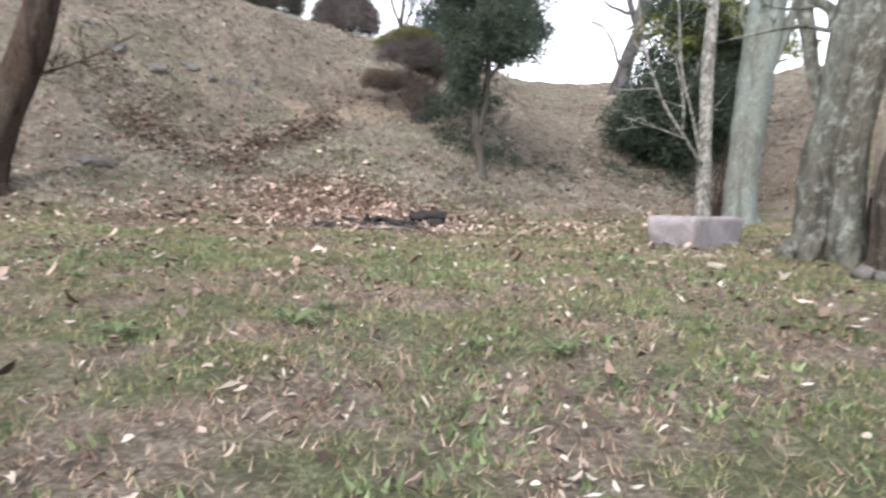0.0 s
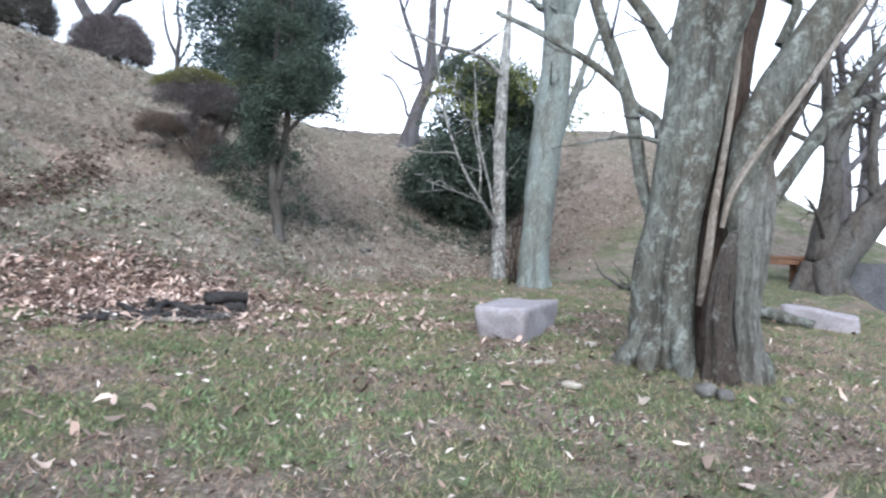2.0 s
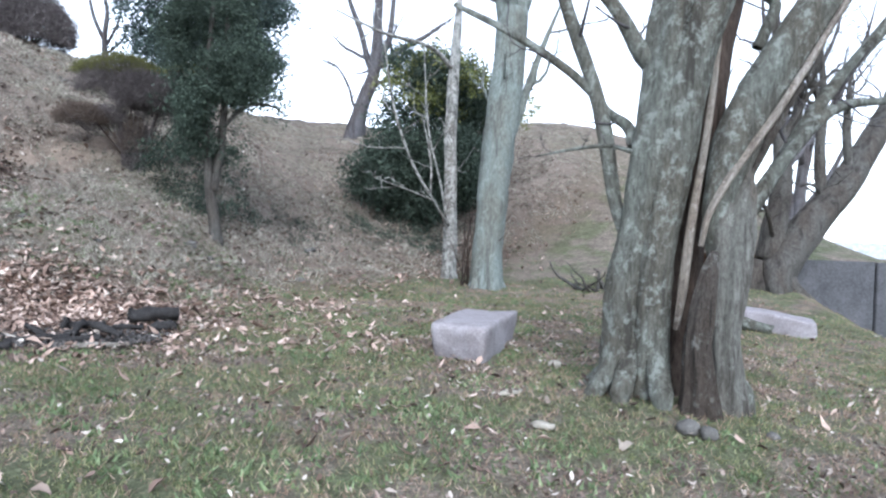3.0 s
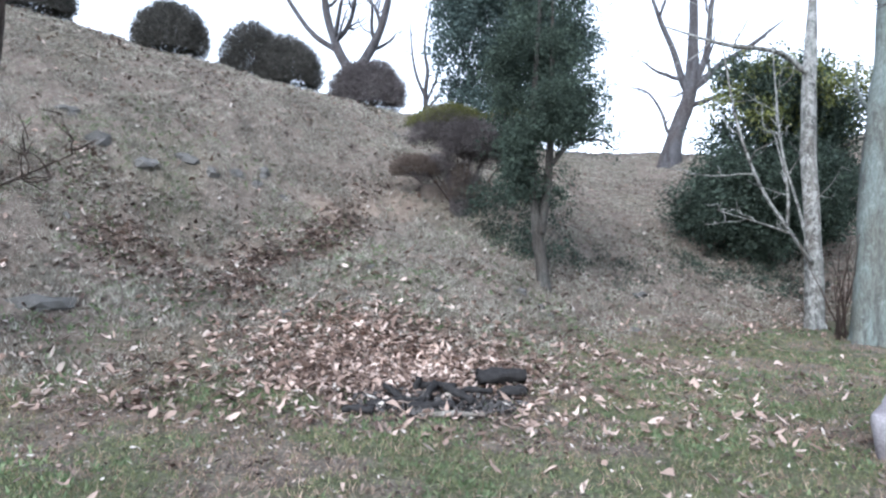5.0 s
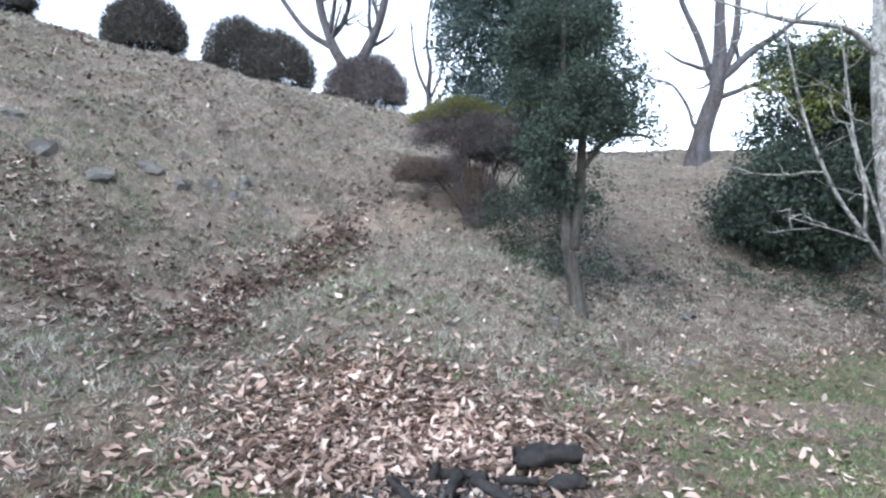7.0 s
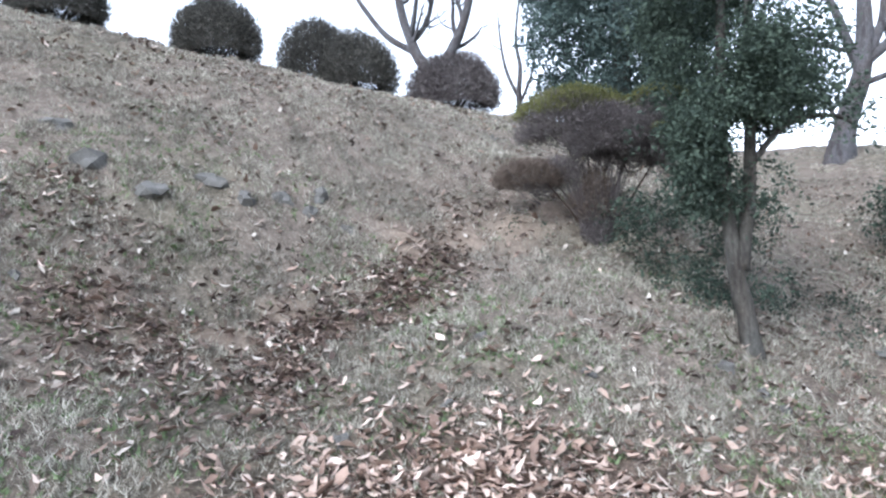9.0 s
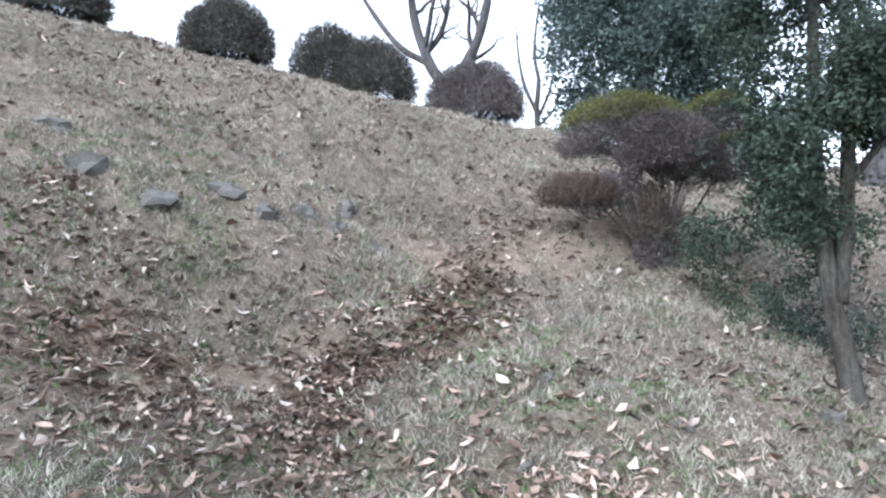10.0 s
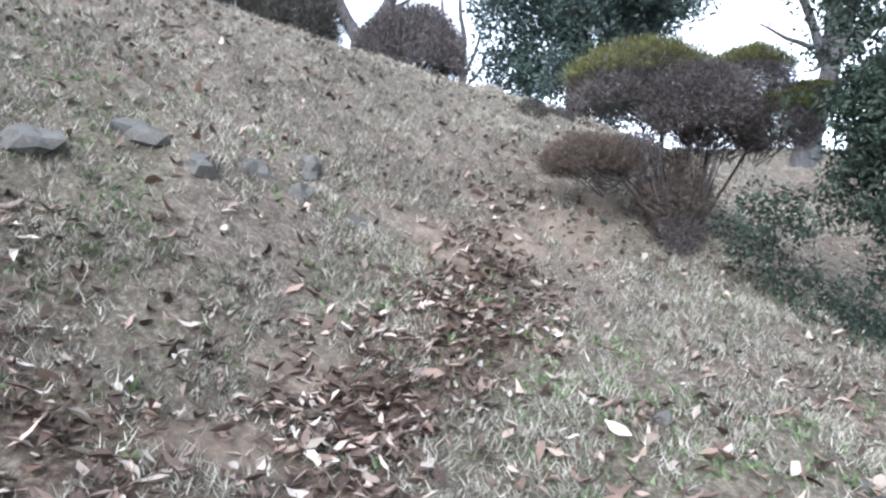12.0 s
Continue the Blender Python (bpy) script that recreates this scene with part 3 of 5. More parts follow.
for nm, st, mat, lab, fl, dp in (("stem", S_LEFT, BARK_MAIN, "", 4, 0.08), ("stem", S_MID, BARK_MAIN, "", 5, 0.08), ("stem", S_BACK, BARK_BROWN, "dark stem added to fill the shaded gap between the others", 3, 0.12), ("stem", S_RIGHT, BARK_MAIN, "leaning stem", 3, 0.08), ("stem", S_STUB, BARK_DEAD, "grey weathered dead stem with a broken top", 6, 0.12), ("stump", S_STUMP, STUMP, "dark rotten stump wood at the foot of a stem", 7, 0.14)):
    p, r = spline(*st, 14)
    part(nm, Tubes().bole(p, r, 40, fl, dp, len(st[0]) + fl).mesh("stem"), mat, main_tree, lab)
for k, (a, x0, y0, ln, rr) in enumerate(((165, -0.38, -0.1, 0.26, 0.10), (215, -0.36, -0.18, 0.20, 0.09), (255, -0.24, -0.3, 0.20, 0.09), (330, 0.2, -0.46, 0.2, 0.07), (60, 0.2, -0.2, 0.4, 0.12), (120, -0.3, 0.0, 0.4, 0.12))):
    e = Vector((math.cos(radians(a)), math.sin(radians(a)), 0))
    c0 = Vector((x0, y0, 0))
    p, r = spline([c0 - e * 0.05 + Vector((0, 0, 0.42)), c0 + e * 0.05 + Vector((0, 0, 0.2)), c0 + e * 0.14 + Vector((0, 0, 0.07)), c0 + e * ln + Vector((0, 0, -0.12))], [rr * 0.35, rr * 0.75, rr * 0.8, rr * 0.35], 5)
    part("root", Tubes().bole(p, r, 14, 2, 0.1, k).mesh("root"), BARK_MAIN, main_tree)
for k, (st, mat, lab) in enumerate(((([(-0.07, -0.3, 0.48), (-0.02, -0.3, 0.78), (0.05, -0.28, 1.23), (0.13, -0.28, 1.72), (0.2, -0.27, 2.18), (0.23, -0.28, 2.56)], [0.031, 0.051, 0.048, 0.042, 0.035, 0.025]), DEADWOOD, "pale bare split wood"), (([(0.0, -0.43, 1.06), (0.05, -0.45, 1.29), (0.21, -0.5, 1.59), (0.46, -0.54, 1.93), (0.69, -0.58, 2.29), (1.0, -0.63, 2.8)], [0.024, 0.037, 0.044, 0.041, 0.038, 0.028]), DEADWOOD, "pale bare split wood"), (([(0.33, -0.4, 1.41), (0.48, -0.43, 1.73), (0.64, -0.45, 2.0), (0.8, -0.47, 2.24)], [0.045, 0.059, 0.045, 0.021]), STUMP, "dark splintered bark"))):
    p, r = spline(*st, 8)
    r = [0.62 * q for q in r]
    part("dead_wood", Tubes().bole(p, r, 14, 3, 0.22, k + 3).mesh("dead_wood"), mat, main_tree, lab)
rngm = random.Random(5)
MAIN_LIMBS = [
    ([(-0.28, 0.03, 1.11), (-0.34, 0.1, 1.4), (-0.41, 0.16, 1.91), (-0.48, 0.24, 2.28), (-0.59, 0.33, 2.66), (-0.66, 0.41, 2.97), (-0.77, 0.61, 3.63)], [0.047, 0.051, 0.055, 0.052, 0.048, 0.045, 0.035]),
    ([(-0.26, 0.0, 1.76), (-0.27, 0.06, 1.91), (-0.38, 0.15, 2.02), (-0.51, 0.25, 2.21), (-0.68, 0.37, 2.39), (-1.0, 0.59, 2.65), (-1.32, 0.92, 2.91)], [0.043, 0.043, 0.033, 0.033, 0.03, 0.027, 0.02]),
    ([(-0.14, -0.09, 2.28), (-0.25, -0.05, 2.42), (-0.32, 0.0, 2.57), (-0.4, 0.07, 2.75), (-0.48, 0.15, 2.91), (-0.68, 0.37, 3.39)], [0.064, 0.067, 0.057, 0.05, 0.047, 0.037]),
    ([(0.51, -0.23, 1.21), (0.71, -0.19, 1.44), (0.99, -0.19, 1.77), (1.34, -0.16, 2.09), (1.72, -0.08, 2.25), (2.21, -0.05, 2.34)], [0.061, 0.063, 0.056, 0.054, 0.04, 0.029]),
    ([(0.65, -0.12, 1.25), (0.9, -0.1, 1.55), (1.25, -0.12, 2.05), (1.54, -0.12, 2.39), (2.09, -0.11, 2.94), (2.66, -0.1, 3.57)], [0.056, 0.053, 0.054, 0.047, 0.045, 0.038]),
    ([(0.67, -0.18, 2.54), (0.73, -0.2, 2.69), (0.82, -0.18, 2.89), (0.71, -0.14, 2.98), (0.66, -0.07, 3.13)], [0.044, 0.044, 0.041, 0.034, 0.026]),
    ([(-0.33, -0.08, 1.71), (-0.54, -0.11, 1.73), (-0.79, -0.12, 1.69), (-1.08, -0.12, 1.62)], [0.018, 0.014, 0.012, 0.007]),
]
for k, (pts, radii) in enumerate(MAIN_LIMBS):
    q, s = spline(pts, radii, 7)
    limb = part("limb", Tubes().bole(q, s, 14, 3, 0.05, k).mesh("limb"), BARK_MAIN, main_tree)
    fine = Tubes()
    twigs(rngm, fine, q, [0.5 * k for k in s], 2, 2 if k in (0, 2, 5) else 4, 0.34, 0.9, 0.14, 5, 0.004)
    part("twig_spray", fine.mesh("twig_spray"), BARK_FAR, limb, "fine bare twigs", "stuff")

# Straight grey tree and the thin pale one beside it.
gz0 = height(5.00, 3.52)
bare_tree((5.00, 3.52, gz0), 11, ([(0, 0, -0.15), (0.02, 0, 0.7), (0.08, 0, 1.6), (0.16, 0, 2.6), (0.28, 0, 3.7), (0.36, 0, 5.0)], [0.31, 0.27, 0.28, 0.29, 0.30, 0.26]),
          [([(0.3, 0, 4.6), (0.15, 0, 5.3), (-0.1, 0, 6.6)], [0.2, 0.17, 0.08]), ([(0.36, 0, 4.8), (0.6, 0, 5.5), (0.9, 0, 7)], [0.22, 0.18, 0.08]),
           ([(0.25, 0.1, 2.2), (0.5, 0.1, 2.9), (0.75, 0.15, 3.6), (1.05, 0.2, 4.4), (1.5, 0.3, 5.4)], [0.07, 0.085, 0.075, 0.06, 0.02])],
          BARK_GREY, "tall straight leafless tree with smooth grey-green bark", "tree", 2, 5, 0.45)
bz = height(4.70, 4.60)
bare_tree((4.70, 4.60, bz), 12, ([(0, 0, -0.1), (0.02, 0.06, 0.8), (0.06, 0.24, 1.8), (0.14, 0.55, 3.2), (0.28, 0.8, 4.6), (0.42, 1.0, 6)], [0.16, 0.125, 0.115, 0.12, 0.10, 0.05]),
          [([(-0.06, -0.05, 1.0), (-0.5, -0.2, 1.55), (-0.95, -0.3, 2.2), (-1.35, -0.4, 3.2), (-1.6, -0.4, 4.6)], [0.032, 0.03, 0.026, 0.02, 0.008]),
           ([(-0.08, -0.05, 1.05), (-0.3, -0.1, 1.9), (-0.55, -0.1, 2.8), (-0.7, -0.1, 4.4)], [0.026, 0.023, 0.02, 0.008]),
           ([(-0.5, -0.2, 1.55), (-0.55, -0.3, 2.2), (-0.75, -0.3, 3.0)], [0.025, 0.02, 0.008]),
           ([(-0.4, -0.2, 1.45), (-1.0, -0.5, 1.6), (-1.7, -0.8, 1.75)], [0.02, 0.014, 0.006]),
           ([(0.24, 0.74, 4.2), (-0.4, 0.4, 4.5), (-1.5, -0.2, 4.45), (-2.4, -0.3, 4.7)], [0.05, 0.04, 0.03, 0.012])],
          BARK_PALE, "thin leafless tree with mottled pale bark and long side shoots", "tree", 2, 4, 0.4)
brush = Tubes()
for k in range(14):
    q, s = grow(rngm, (4.95 + rngm.uniform(-0.4, 0.0), 3.85 + rngm.uniform(-0.2, 0.3), gz0 - 0.05), (rngm.gauss(0, 0.2), rngm.gauss(0, 0.2), 1), rngm.uniform(0.8, 1.7), 0.014, 0.15, 0.12, 6)
    brush.add(q, s, 5)
single("brushwood", brush.mesh("brushwood"), BARK_BROWN, Matrix(), "thin brown suckers at the foot of a grey tree", "shrub", "", "stuff")

# Leaning old tree by the lane.
lz = height(10.3, 2.3)
bare_tree((10.3, 2.3, lz), 13, ([(0, 0, -0.2), (0.2, -0.05, 0.35), (0.6, -0.1, 0.9), (1.25, -0.1, 1.55), (2.0, 0, 2.2), (2.9, 0.2, 3.1), (3.9, 0.4, 4.4), (4.8, 0.5, 6.0), (5.4, 0.6, 8.0)], [0.46, 0.36, 0.31, 0.29, 0.27, 0.23, 0.17, 0.12, 0.05]),
          [([(0.1, 0.1, 0.5), (0.25, 0.1, 1.3), (0.4, 0.15, 2.1), (0.35, 0.2, 3.0), (0.2, 0.2, 4.2), (0.1, 0.2, 5.5)], [0.28, 0.22, 0.17, 0.13, 0.1, 0.05]),
           ([(0.35, 0.15, 2.4), (0.75, 0.2, 3.2), (1.0, 0.3, 4.4)], [0.14, 0.12, 0.06]),
           ([(1.25, -0.05, 1.65), (1.3, 0.1, 2.6), (1.45, 0.2, 3.8), (1.4, 0.3, 5.2)], [0.12, 0.1, 0.085, 0.04]),
           ([(2.0, 0, 2.3), (2.0, 0.1, 3.3), (2.2, 0.2, 4.6)], [0.1, 0.08, 0.04]),
           ([(0.1, 0, 0.9), (-0.4, -0.3, 1.4), (-0.9, -0.5, 1.7)], [0.05, 0.04, 0.015]),
           ([(1.3, 0, 1.75), (0.7, -0.3, 1.95), (0.0, -0.6, 1.85)], [0.03, 0.025, 0.01]),
           ([(1.45, 0.2, 3.6), (0.9, 0.1, 4.1), (0.3, 0, 4.2)], [0.08, 0.06, 0.02])],
          BARK_DARK, "old leafless tree leaning out over a sunken lane", "tree", 3, 5, 0.5)

# Bare trees on the crest and beyond.
def crest_tree(x, y, seed, h, r, label, lean=(0.0, 0.0), forks=4, depth=3, low=0.3, mat=BARK_FAR, count=4, dz=0.0):
    rng = random.Random(seed)
    z = height(x, y)
    trunk = ([(0, 0, -0.3), (lean[0] * 0.2, lean[1] * 0.2, h * 0.2), (lean[0] * 0.6, lean[1] * 0.6, h * 0.5), (lean[0], lean[1], h * 0.85)], [r * 1.25, r, r * 0.75, r * 0.35])
    limbs = []
    for k in range(forks):
        f = low + (0.8 - low) * k / max(1, forks - 1)
        a = rng.uniform(-0.9, 0.9) + (math.pi if rng.random() < 0.5 else 0)
        base = Vector((lean[0] * f, lean[1] * f, h * f))
        o = Vector((math.cos(a), 0.6 * math.sin(a), 0))
        ln = h * rng.uniform(0.3, 0.6)
        limbs.append(([base, base + o * ln * 0.3 + Vector((0, 0, ln * 0.28)), base + o * ln * 0.6 + Vector((0, 0, ln * 0.7)), base + o * ln * 0.75 + Vector((0, 0, ln * 1.2))], [r * 0.55, r * 0.45, r * 0.3, r * 0.1]))
    return bare_tree((x, y, z), seed, trunk, limbs, mat, label, "tree", depth, count, 0.5)


bare_tree((4.6, 13.3, height(4.6, 13.3)), 31, ([(0, 0, -0.3), (0.1, 0, 0.5), (0.35, 0, 1.3), (0.6, 0, 2.2), (0.67, 0, 3.4), (0.68, 0, 4.8), (0.8, 0, 6.5)], [0.34, 0.24, 0.21, 0.2, 0.15, 0.11, 0.04]),
          [([(0.58, 0, 2.0), (0.36, 0, 2.5), (0.12, 0, 3.3), (-0.3, 0, 4.3), (-0.7, 0.1, 5.6)], [0.12, 0.11, 0.09, 0.07, 0.03]),
           ([(0.65, 0, 2.3), (0.95, 0, 2.9), (1.1, 0, 3.6), (1.2, 0, 4.8), (1.5, 0, 6.2)], [0.12, 0.1, 0.09, 0.07, 0.03]),
           ([(0.62, 0, 2.2), (0.95, 0, 2.45), (1.5, 0, 2.95), (2.2, 0, 3.4), (3.2, 0, 4.2)], [0.13, 0.12, 0.1, 0.08, 0.03]),
           ([(0.55, 0, 1.7), (0.9, -0.1, 1.8), (1.5, -0.2, 2.0), (2.2, -0.3, 2.16), (3.2, -0.4, 2.5)], [0.08, 0.07, 0.06, 0.045, 0.015]),
           ([(0.2, 0, 0.8), (-0.05, 0, 1.0), (-0.2, 0, 1.5), (-0.6, 0, 2.1), (-1.2, 0, 2.3)], [0.06, 0.055, 0.045, 0.035, 0.012]),
           ([(0.5, 0, 2.2), (0.2, 0, 2.0), (-0.1, 0, 2.0)], [0.04, 0.03, 0.01])],
          BARK_FAR, "leafless tree with a flared foot on the crest of the mound", "tree", 3, 3, 0.42)
# Two-stemmed bare tree behind the clipped bushes.
ft = (-5.1, 15.2, height(-5.1, 15.2))
bare_tree(ft, 32, ([(0, 0, -0.3), (-0.1, 0, 1.2), (-0.2, 0, 2.2)], [0.32, 0.27, 0.24]),
          [([(-0.2, 0, 2.0), (-0.7, 0, 2.9), (-1.1, 0, 4.2), (-1.3, 0, 6.5)], [0.19, 0.15, 0.12, 0.05]),
           ([(0.0, 0, 2.0), (0.6, 0, 3.0), (1.0, 0, 4.3), (1.3, 0, 6.5)], [0.18, 0.15, 0.11, 0.05]),
           ([(-0.6, 0, 2.7), (-1.5, 0, 3.3), (-2.2, 0, 4.2), (-3.0, 0, 5.5)], [0.11, 0.09, 0.07, 0.03]),
           ([(-0.75, 0, 3.0), (-0.3, 0, 3.6), (-0.1, 0, 4.6), (-0.3, 0, 6)], [0.09, 0.08, 0.06, 0.025])],
          BARK_FAR, "leafless forked tree standing behind clipped bushes", "tree", 3, 5, 0.45)
bare_tree((-2.7, 15.0, height(-2.7, 15.0)), 33, ([(0, 0, -0.2), (-0.02, 0, 0.6), (-0.05, 0, 1.4), (0, 0, 2.2), (-0.1, 0, 3.0), (0.05, 0, 4.4)], [0.11, 0.09, 0.075, 0.06, 0.045, 0.015]),
          [([(-0.05, 0, 1.3), (-0.35, 0, 2.0), (-0.5, 0, 2.7), (-0.6, 0, 3.8)], [0.06, 0.05, 0.04, 0.015]), ([(0.0, 0, 1.2), (0.3, 0, 1.9), (0.45, 0, 2.6)], [0.045, 0.035, 0.012]), ([(-0.04, 0, 0.9), (0.4, 0.1, 1.4), (0.6, 0.1, 2.0)], [0.04, 0.03, 0.012])],
          BARK_FAR, "slender leafless tree on the crest", "tree", 2, 3, 0.4)
crest_tree(24.0, 14.0, 34, 8.0, 0.28, "leafless tree on a grassy hump", (0.5, 0), 5, 3, 0.25)
crest_tree(18.0, 9.0, 35, 7.0, 0.2, "leafless tree above the retaining wall", (-0.4, 0), 5, 3, 0.25)
crest_tree(27.0, 9.0, 36, 7.0, 0.28, "leafless tree beyond the sunken lane", (0.8, 0), 5, 3, 0.2)

# Leaning dark trunk at the lawn's edge.
lt = (-5.25, -1.35, height(-5.25, -1.35))
bare_tree(lt, 14, ([(0, 0, -0.15), (0.1, 0, 0.4), (0.32, 0, 0.95), (0.58, 0, 1.6), (0.8, 0, 2.4), (0.9, 0, 3.6)], [0.26, 0.2, 0.19, 0.2, 0.17, 0.12]),
          [([(0.5, 0.1, 1.3), (0.85, 0.25, 1.45), (1.3, 0.5, 1.75)], [0.014, 0.01, 0.006]),
           ([(0.8, 0, 2.4), (0.6, 0.2, 3.1), (0.2, 0.4, 3.9)], [0.08, 0.06, 0.02])],
          BARK_BROWN, "dark reddish-brown leaning trunk at the foot of the mound", "tree", 2, 5, 0.5)

# ---- evergreens ----
nrng = np.random.default_rng(7)


def evergreen(at, seed, trunk, limbs, lobes, count, size, leaf_mat, bark_mat, label, gap=0.42, freq=1.6, extra=()):
    tree = thing("evergreen_tree", at, label, "tree")
    t = Tubes()
    for pts, radii in trunk:
        p, r = spline(pts, radii, 5)
        t.add(p, r, 10, 0.12, 0, seed)
    part("trunk", t.mesh("trunk"), bark_mat, tree)
    for pts, radii in limbs:
        q, s = spline(pts, radii, 4)
        part("limb", Tubes().add(q, s, 7, 0.1, 0, seed).mesh("limb"), bark_mat, tree)
    v, f = spray_cloud(np.random.default_rng(seed), lobes, count, size, gap, freq, seed, 4.2 * size)
    part("crown", mesh_fast("crown", v, f), leaf_mat, tree, "", "stuff")
    for lob, cnt, sz, mat, lab in extra:
        v, f = spray_cloud(np.random.default_rng(seed + 1), lob, cnt, sz, gap, freq, seed + 5, 3.5 * sz)
        part("crown", mesh_fast("crown", v, f), mat, tree, lab, "stuff")
    return tree


def lobed(rng, centre, radii, n, lobe, squash=0.8):
    """Lobes spread over an ellipsoid, for an uneven crown."""
    out = [(centre, tuple(0.72 * k for k in radii))]
    for _ in range(n):
        d = Vector((rng.gauss(0, 1), rng.gauss(0, 1), rng.gauss(0, 1))).normalized()
        k = lobe * rng.uniform(0.6, 1.25)
        out.append(((centre[0] + d.x * radii[0] * 0.85, centre[1] + d.y * radii[1] * 0.85, centre[2] + d.z * radii[2] * 0.85), (k, k, k * squash)))
    return out


rr = random.Random(8)
# Broad evergreen behind the crest.
z = height(0.0, 14.6)
lobes = lobed(rr, (0, 0, 2.6), (2.4, 2.2, 2.4), 16, 0.8) + lobed(rr, (0.1, 0, 5.6), (2.3, 2.1, 3.0), 20, 0.9) + lobed(rr, (0.1, 0, 8.6), (1.5, 1.4, 2.0), 8, 0.7)
evergreen((0.0, 14.6, z), 41, [([(0, 0, -0.3), (0, 0, 2), (0.1, 0, 6), (0.1, 0, 9)], [0.3, 0.25, 0.15, 0.05])], [], lobes, 125000, 0.135, GREEN_BLUE, BARK_DARK, "broad bluish-green evergreen tree behind the crest", 0.38, 1.3)

# Nearer evergreen with a twin trunk on the slope.
z = height(0.33, 3.55)
lobes = lobed(rr, (0.0, 0, 3.0), (0.62, 0.66, 1.1), 20, 0.27) + lobed(rr, (0.0, 0, 4.6), (0.62, 0.62, 1.3), 16, 0.28)
lobes += [((0.75, 0.0, 2.1), (0.32, 0.3, 0.28)), ((1.0, 0.0, 1.95), (0.25, 0.25, 0.2)), ((0.55, -0.1, 1.8), (0.3, 0.3, 0.3)), ((-0.35, 0.1, 1.6), (0.5, 0.45, 0.35)), ((0.1, 0.1, 1.75), (0.6, 0.5, 0.35))]
lobes += [((0.0, -0.1, 2.2), (0.55, 0.5, 0.4)), ((-0.35, 0.0, 2.0), (0.5, 0.45, 0.35)), ((0.3, 0.1, 2.3), (0.45, 0.4, 0.35)), ((0.15, 0.0, 1.95), (0.4, 0.35, 0.3))]
lobes += [((-0.3, 0.1, 2.1), (0.5, 0.42, 0.34)), ((0.45, 0.0, 2.3), (0.5, 0.42, 0.34))]
lobes += [((-0.55, 0.3, 2.3), (0.35, 0.35, 0.3)), ((0.7, 0.2, 2.9), (0.35, 0.35, 0.3)), ((-0.6, 0.3, 3.2), (0.3, 0.3, 0.26))]
low = [((0.05, 0.25, 1.3), (0.4, 0.4, 0.3)), ((-0.35, 0.3, 1.35), (0.45, 0.4, 0.3)), ((-0.75, 0.8, 1.25), (0.4, 0.4, 0.3)), ((0.4, 0.4, 1.2), (0.35, 0.35, 0.35)), ((0.22, 0, 0.75), (0.2, 0.2, 0.18)), ((-0.3, 0.5, 0.8), (0.25, 0.25, 0.2)), ((-0.6, 0.8, 0.85), (0.3, 0.3, 0.22)), ((0.35, 0.3, 0.7), (0.2, 0.2, 0.25))]
evergreen((0.33, 3.55, z), 42,
          [([(0.09, 0, -0.15), (0.03, 0, 0.35), (-0.03, 0, 0.7), (-0.1, 0, 1.5), (-0.1, 0, 2.8), (0, 0, 5)], [0.105, 0.083, 0.078, 0.055, 0.045, 0.02]),
           ([(0.0, 0.0, 0.75), (0.06, 0.02, 1.1), (0.12, 0.03, 1.6), (0.15, 0, 2.8), (0.15, 0, 4.4)], [0.075, 0.062, 0.06, 0.045, 0.015])],
          [([(0.1, 0, 1.7), (0.45, 0, 2.1), (0.85, 0, 2.15), (1.1, 0, 2.0)], [0.035, 0.03, 0.02, 0.008]), ([(-0.1, 0, 1.5), (-0.35, 0.1, 1.75), (-0.6, 0.1, 1.8)], [0.03, 0.025, 0.01]),
           ([(0.12, 0, 2.2), (0.5, 0.1, 2.7), (0.95, 0.1, 3.0)], [0.035, 0.025, 0.01]), ([(0.02, 0, 0.55), (0.15, 0, 0.7), (0.25, 0, 0.85)], [0.012, 0.01, 0.005])],
          lobes, 115000, 0.055, GREEN_DARK, BARK_DARK, "dark glossy evergreen tree with a twin trunk on the slope", 0.495, 3.0,
          [(low, 8000, 0.055, GREEN_DARK, "low leafy shoots")])

# Wide dark evergreen on the flank.
z = height(5.1, 7.8)
lobes = lobed(rr, (0, 0, 2.0), (1.75, 1.5, 1.9), 18, 0.65) + lobed(rr, (-0.1, -0.2, 0.7), (1.5, 1.2, 0.9), 10, 0.5)
tops = lobed(rr, (0.1, -0.4, 3.2), (1.4, 1.1, 0.7), 10, 0.35) + [((1.9, -0.3, 2.9), (0.55, 0.4, 0.5)), ((2.5, 0, 3.0), (0.5, 0.4, 0.45)), ((2.2, -0.2, 3.6), (0.45, 0.4, 0.4))]
evergreen((5.1, 7.8, z), 43, [([(0, 0, -0.2), (0, 0, 1.5), (0, 0, 3)], [0.2, 0.15, 0.05])], [([(0, 0, 1), (1.2, 0, 2.0), (2.4, 0, 2.6)], [0.07, 0.05, 0.02])], lobes, 110000, 0.09, GREEN_DARK, BARK_DARK, "wide dense dark evergreen on the flank of the mound", 0.36, 1.5,
          [(tops, 11000, 0.085, GREEN_YELLOW, "yellow-green leafy top")])

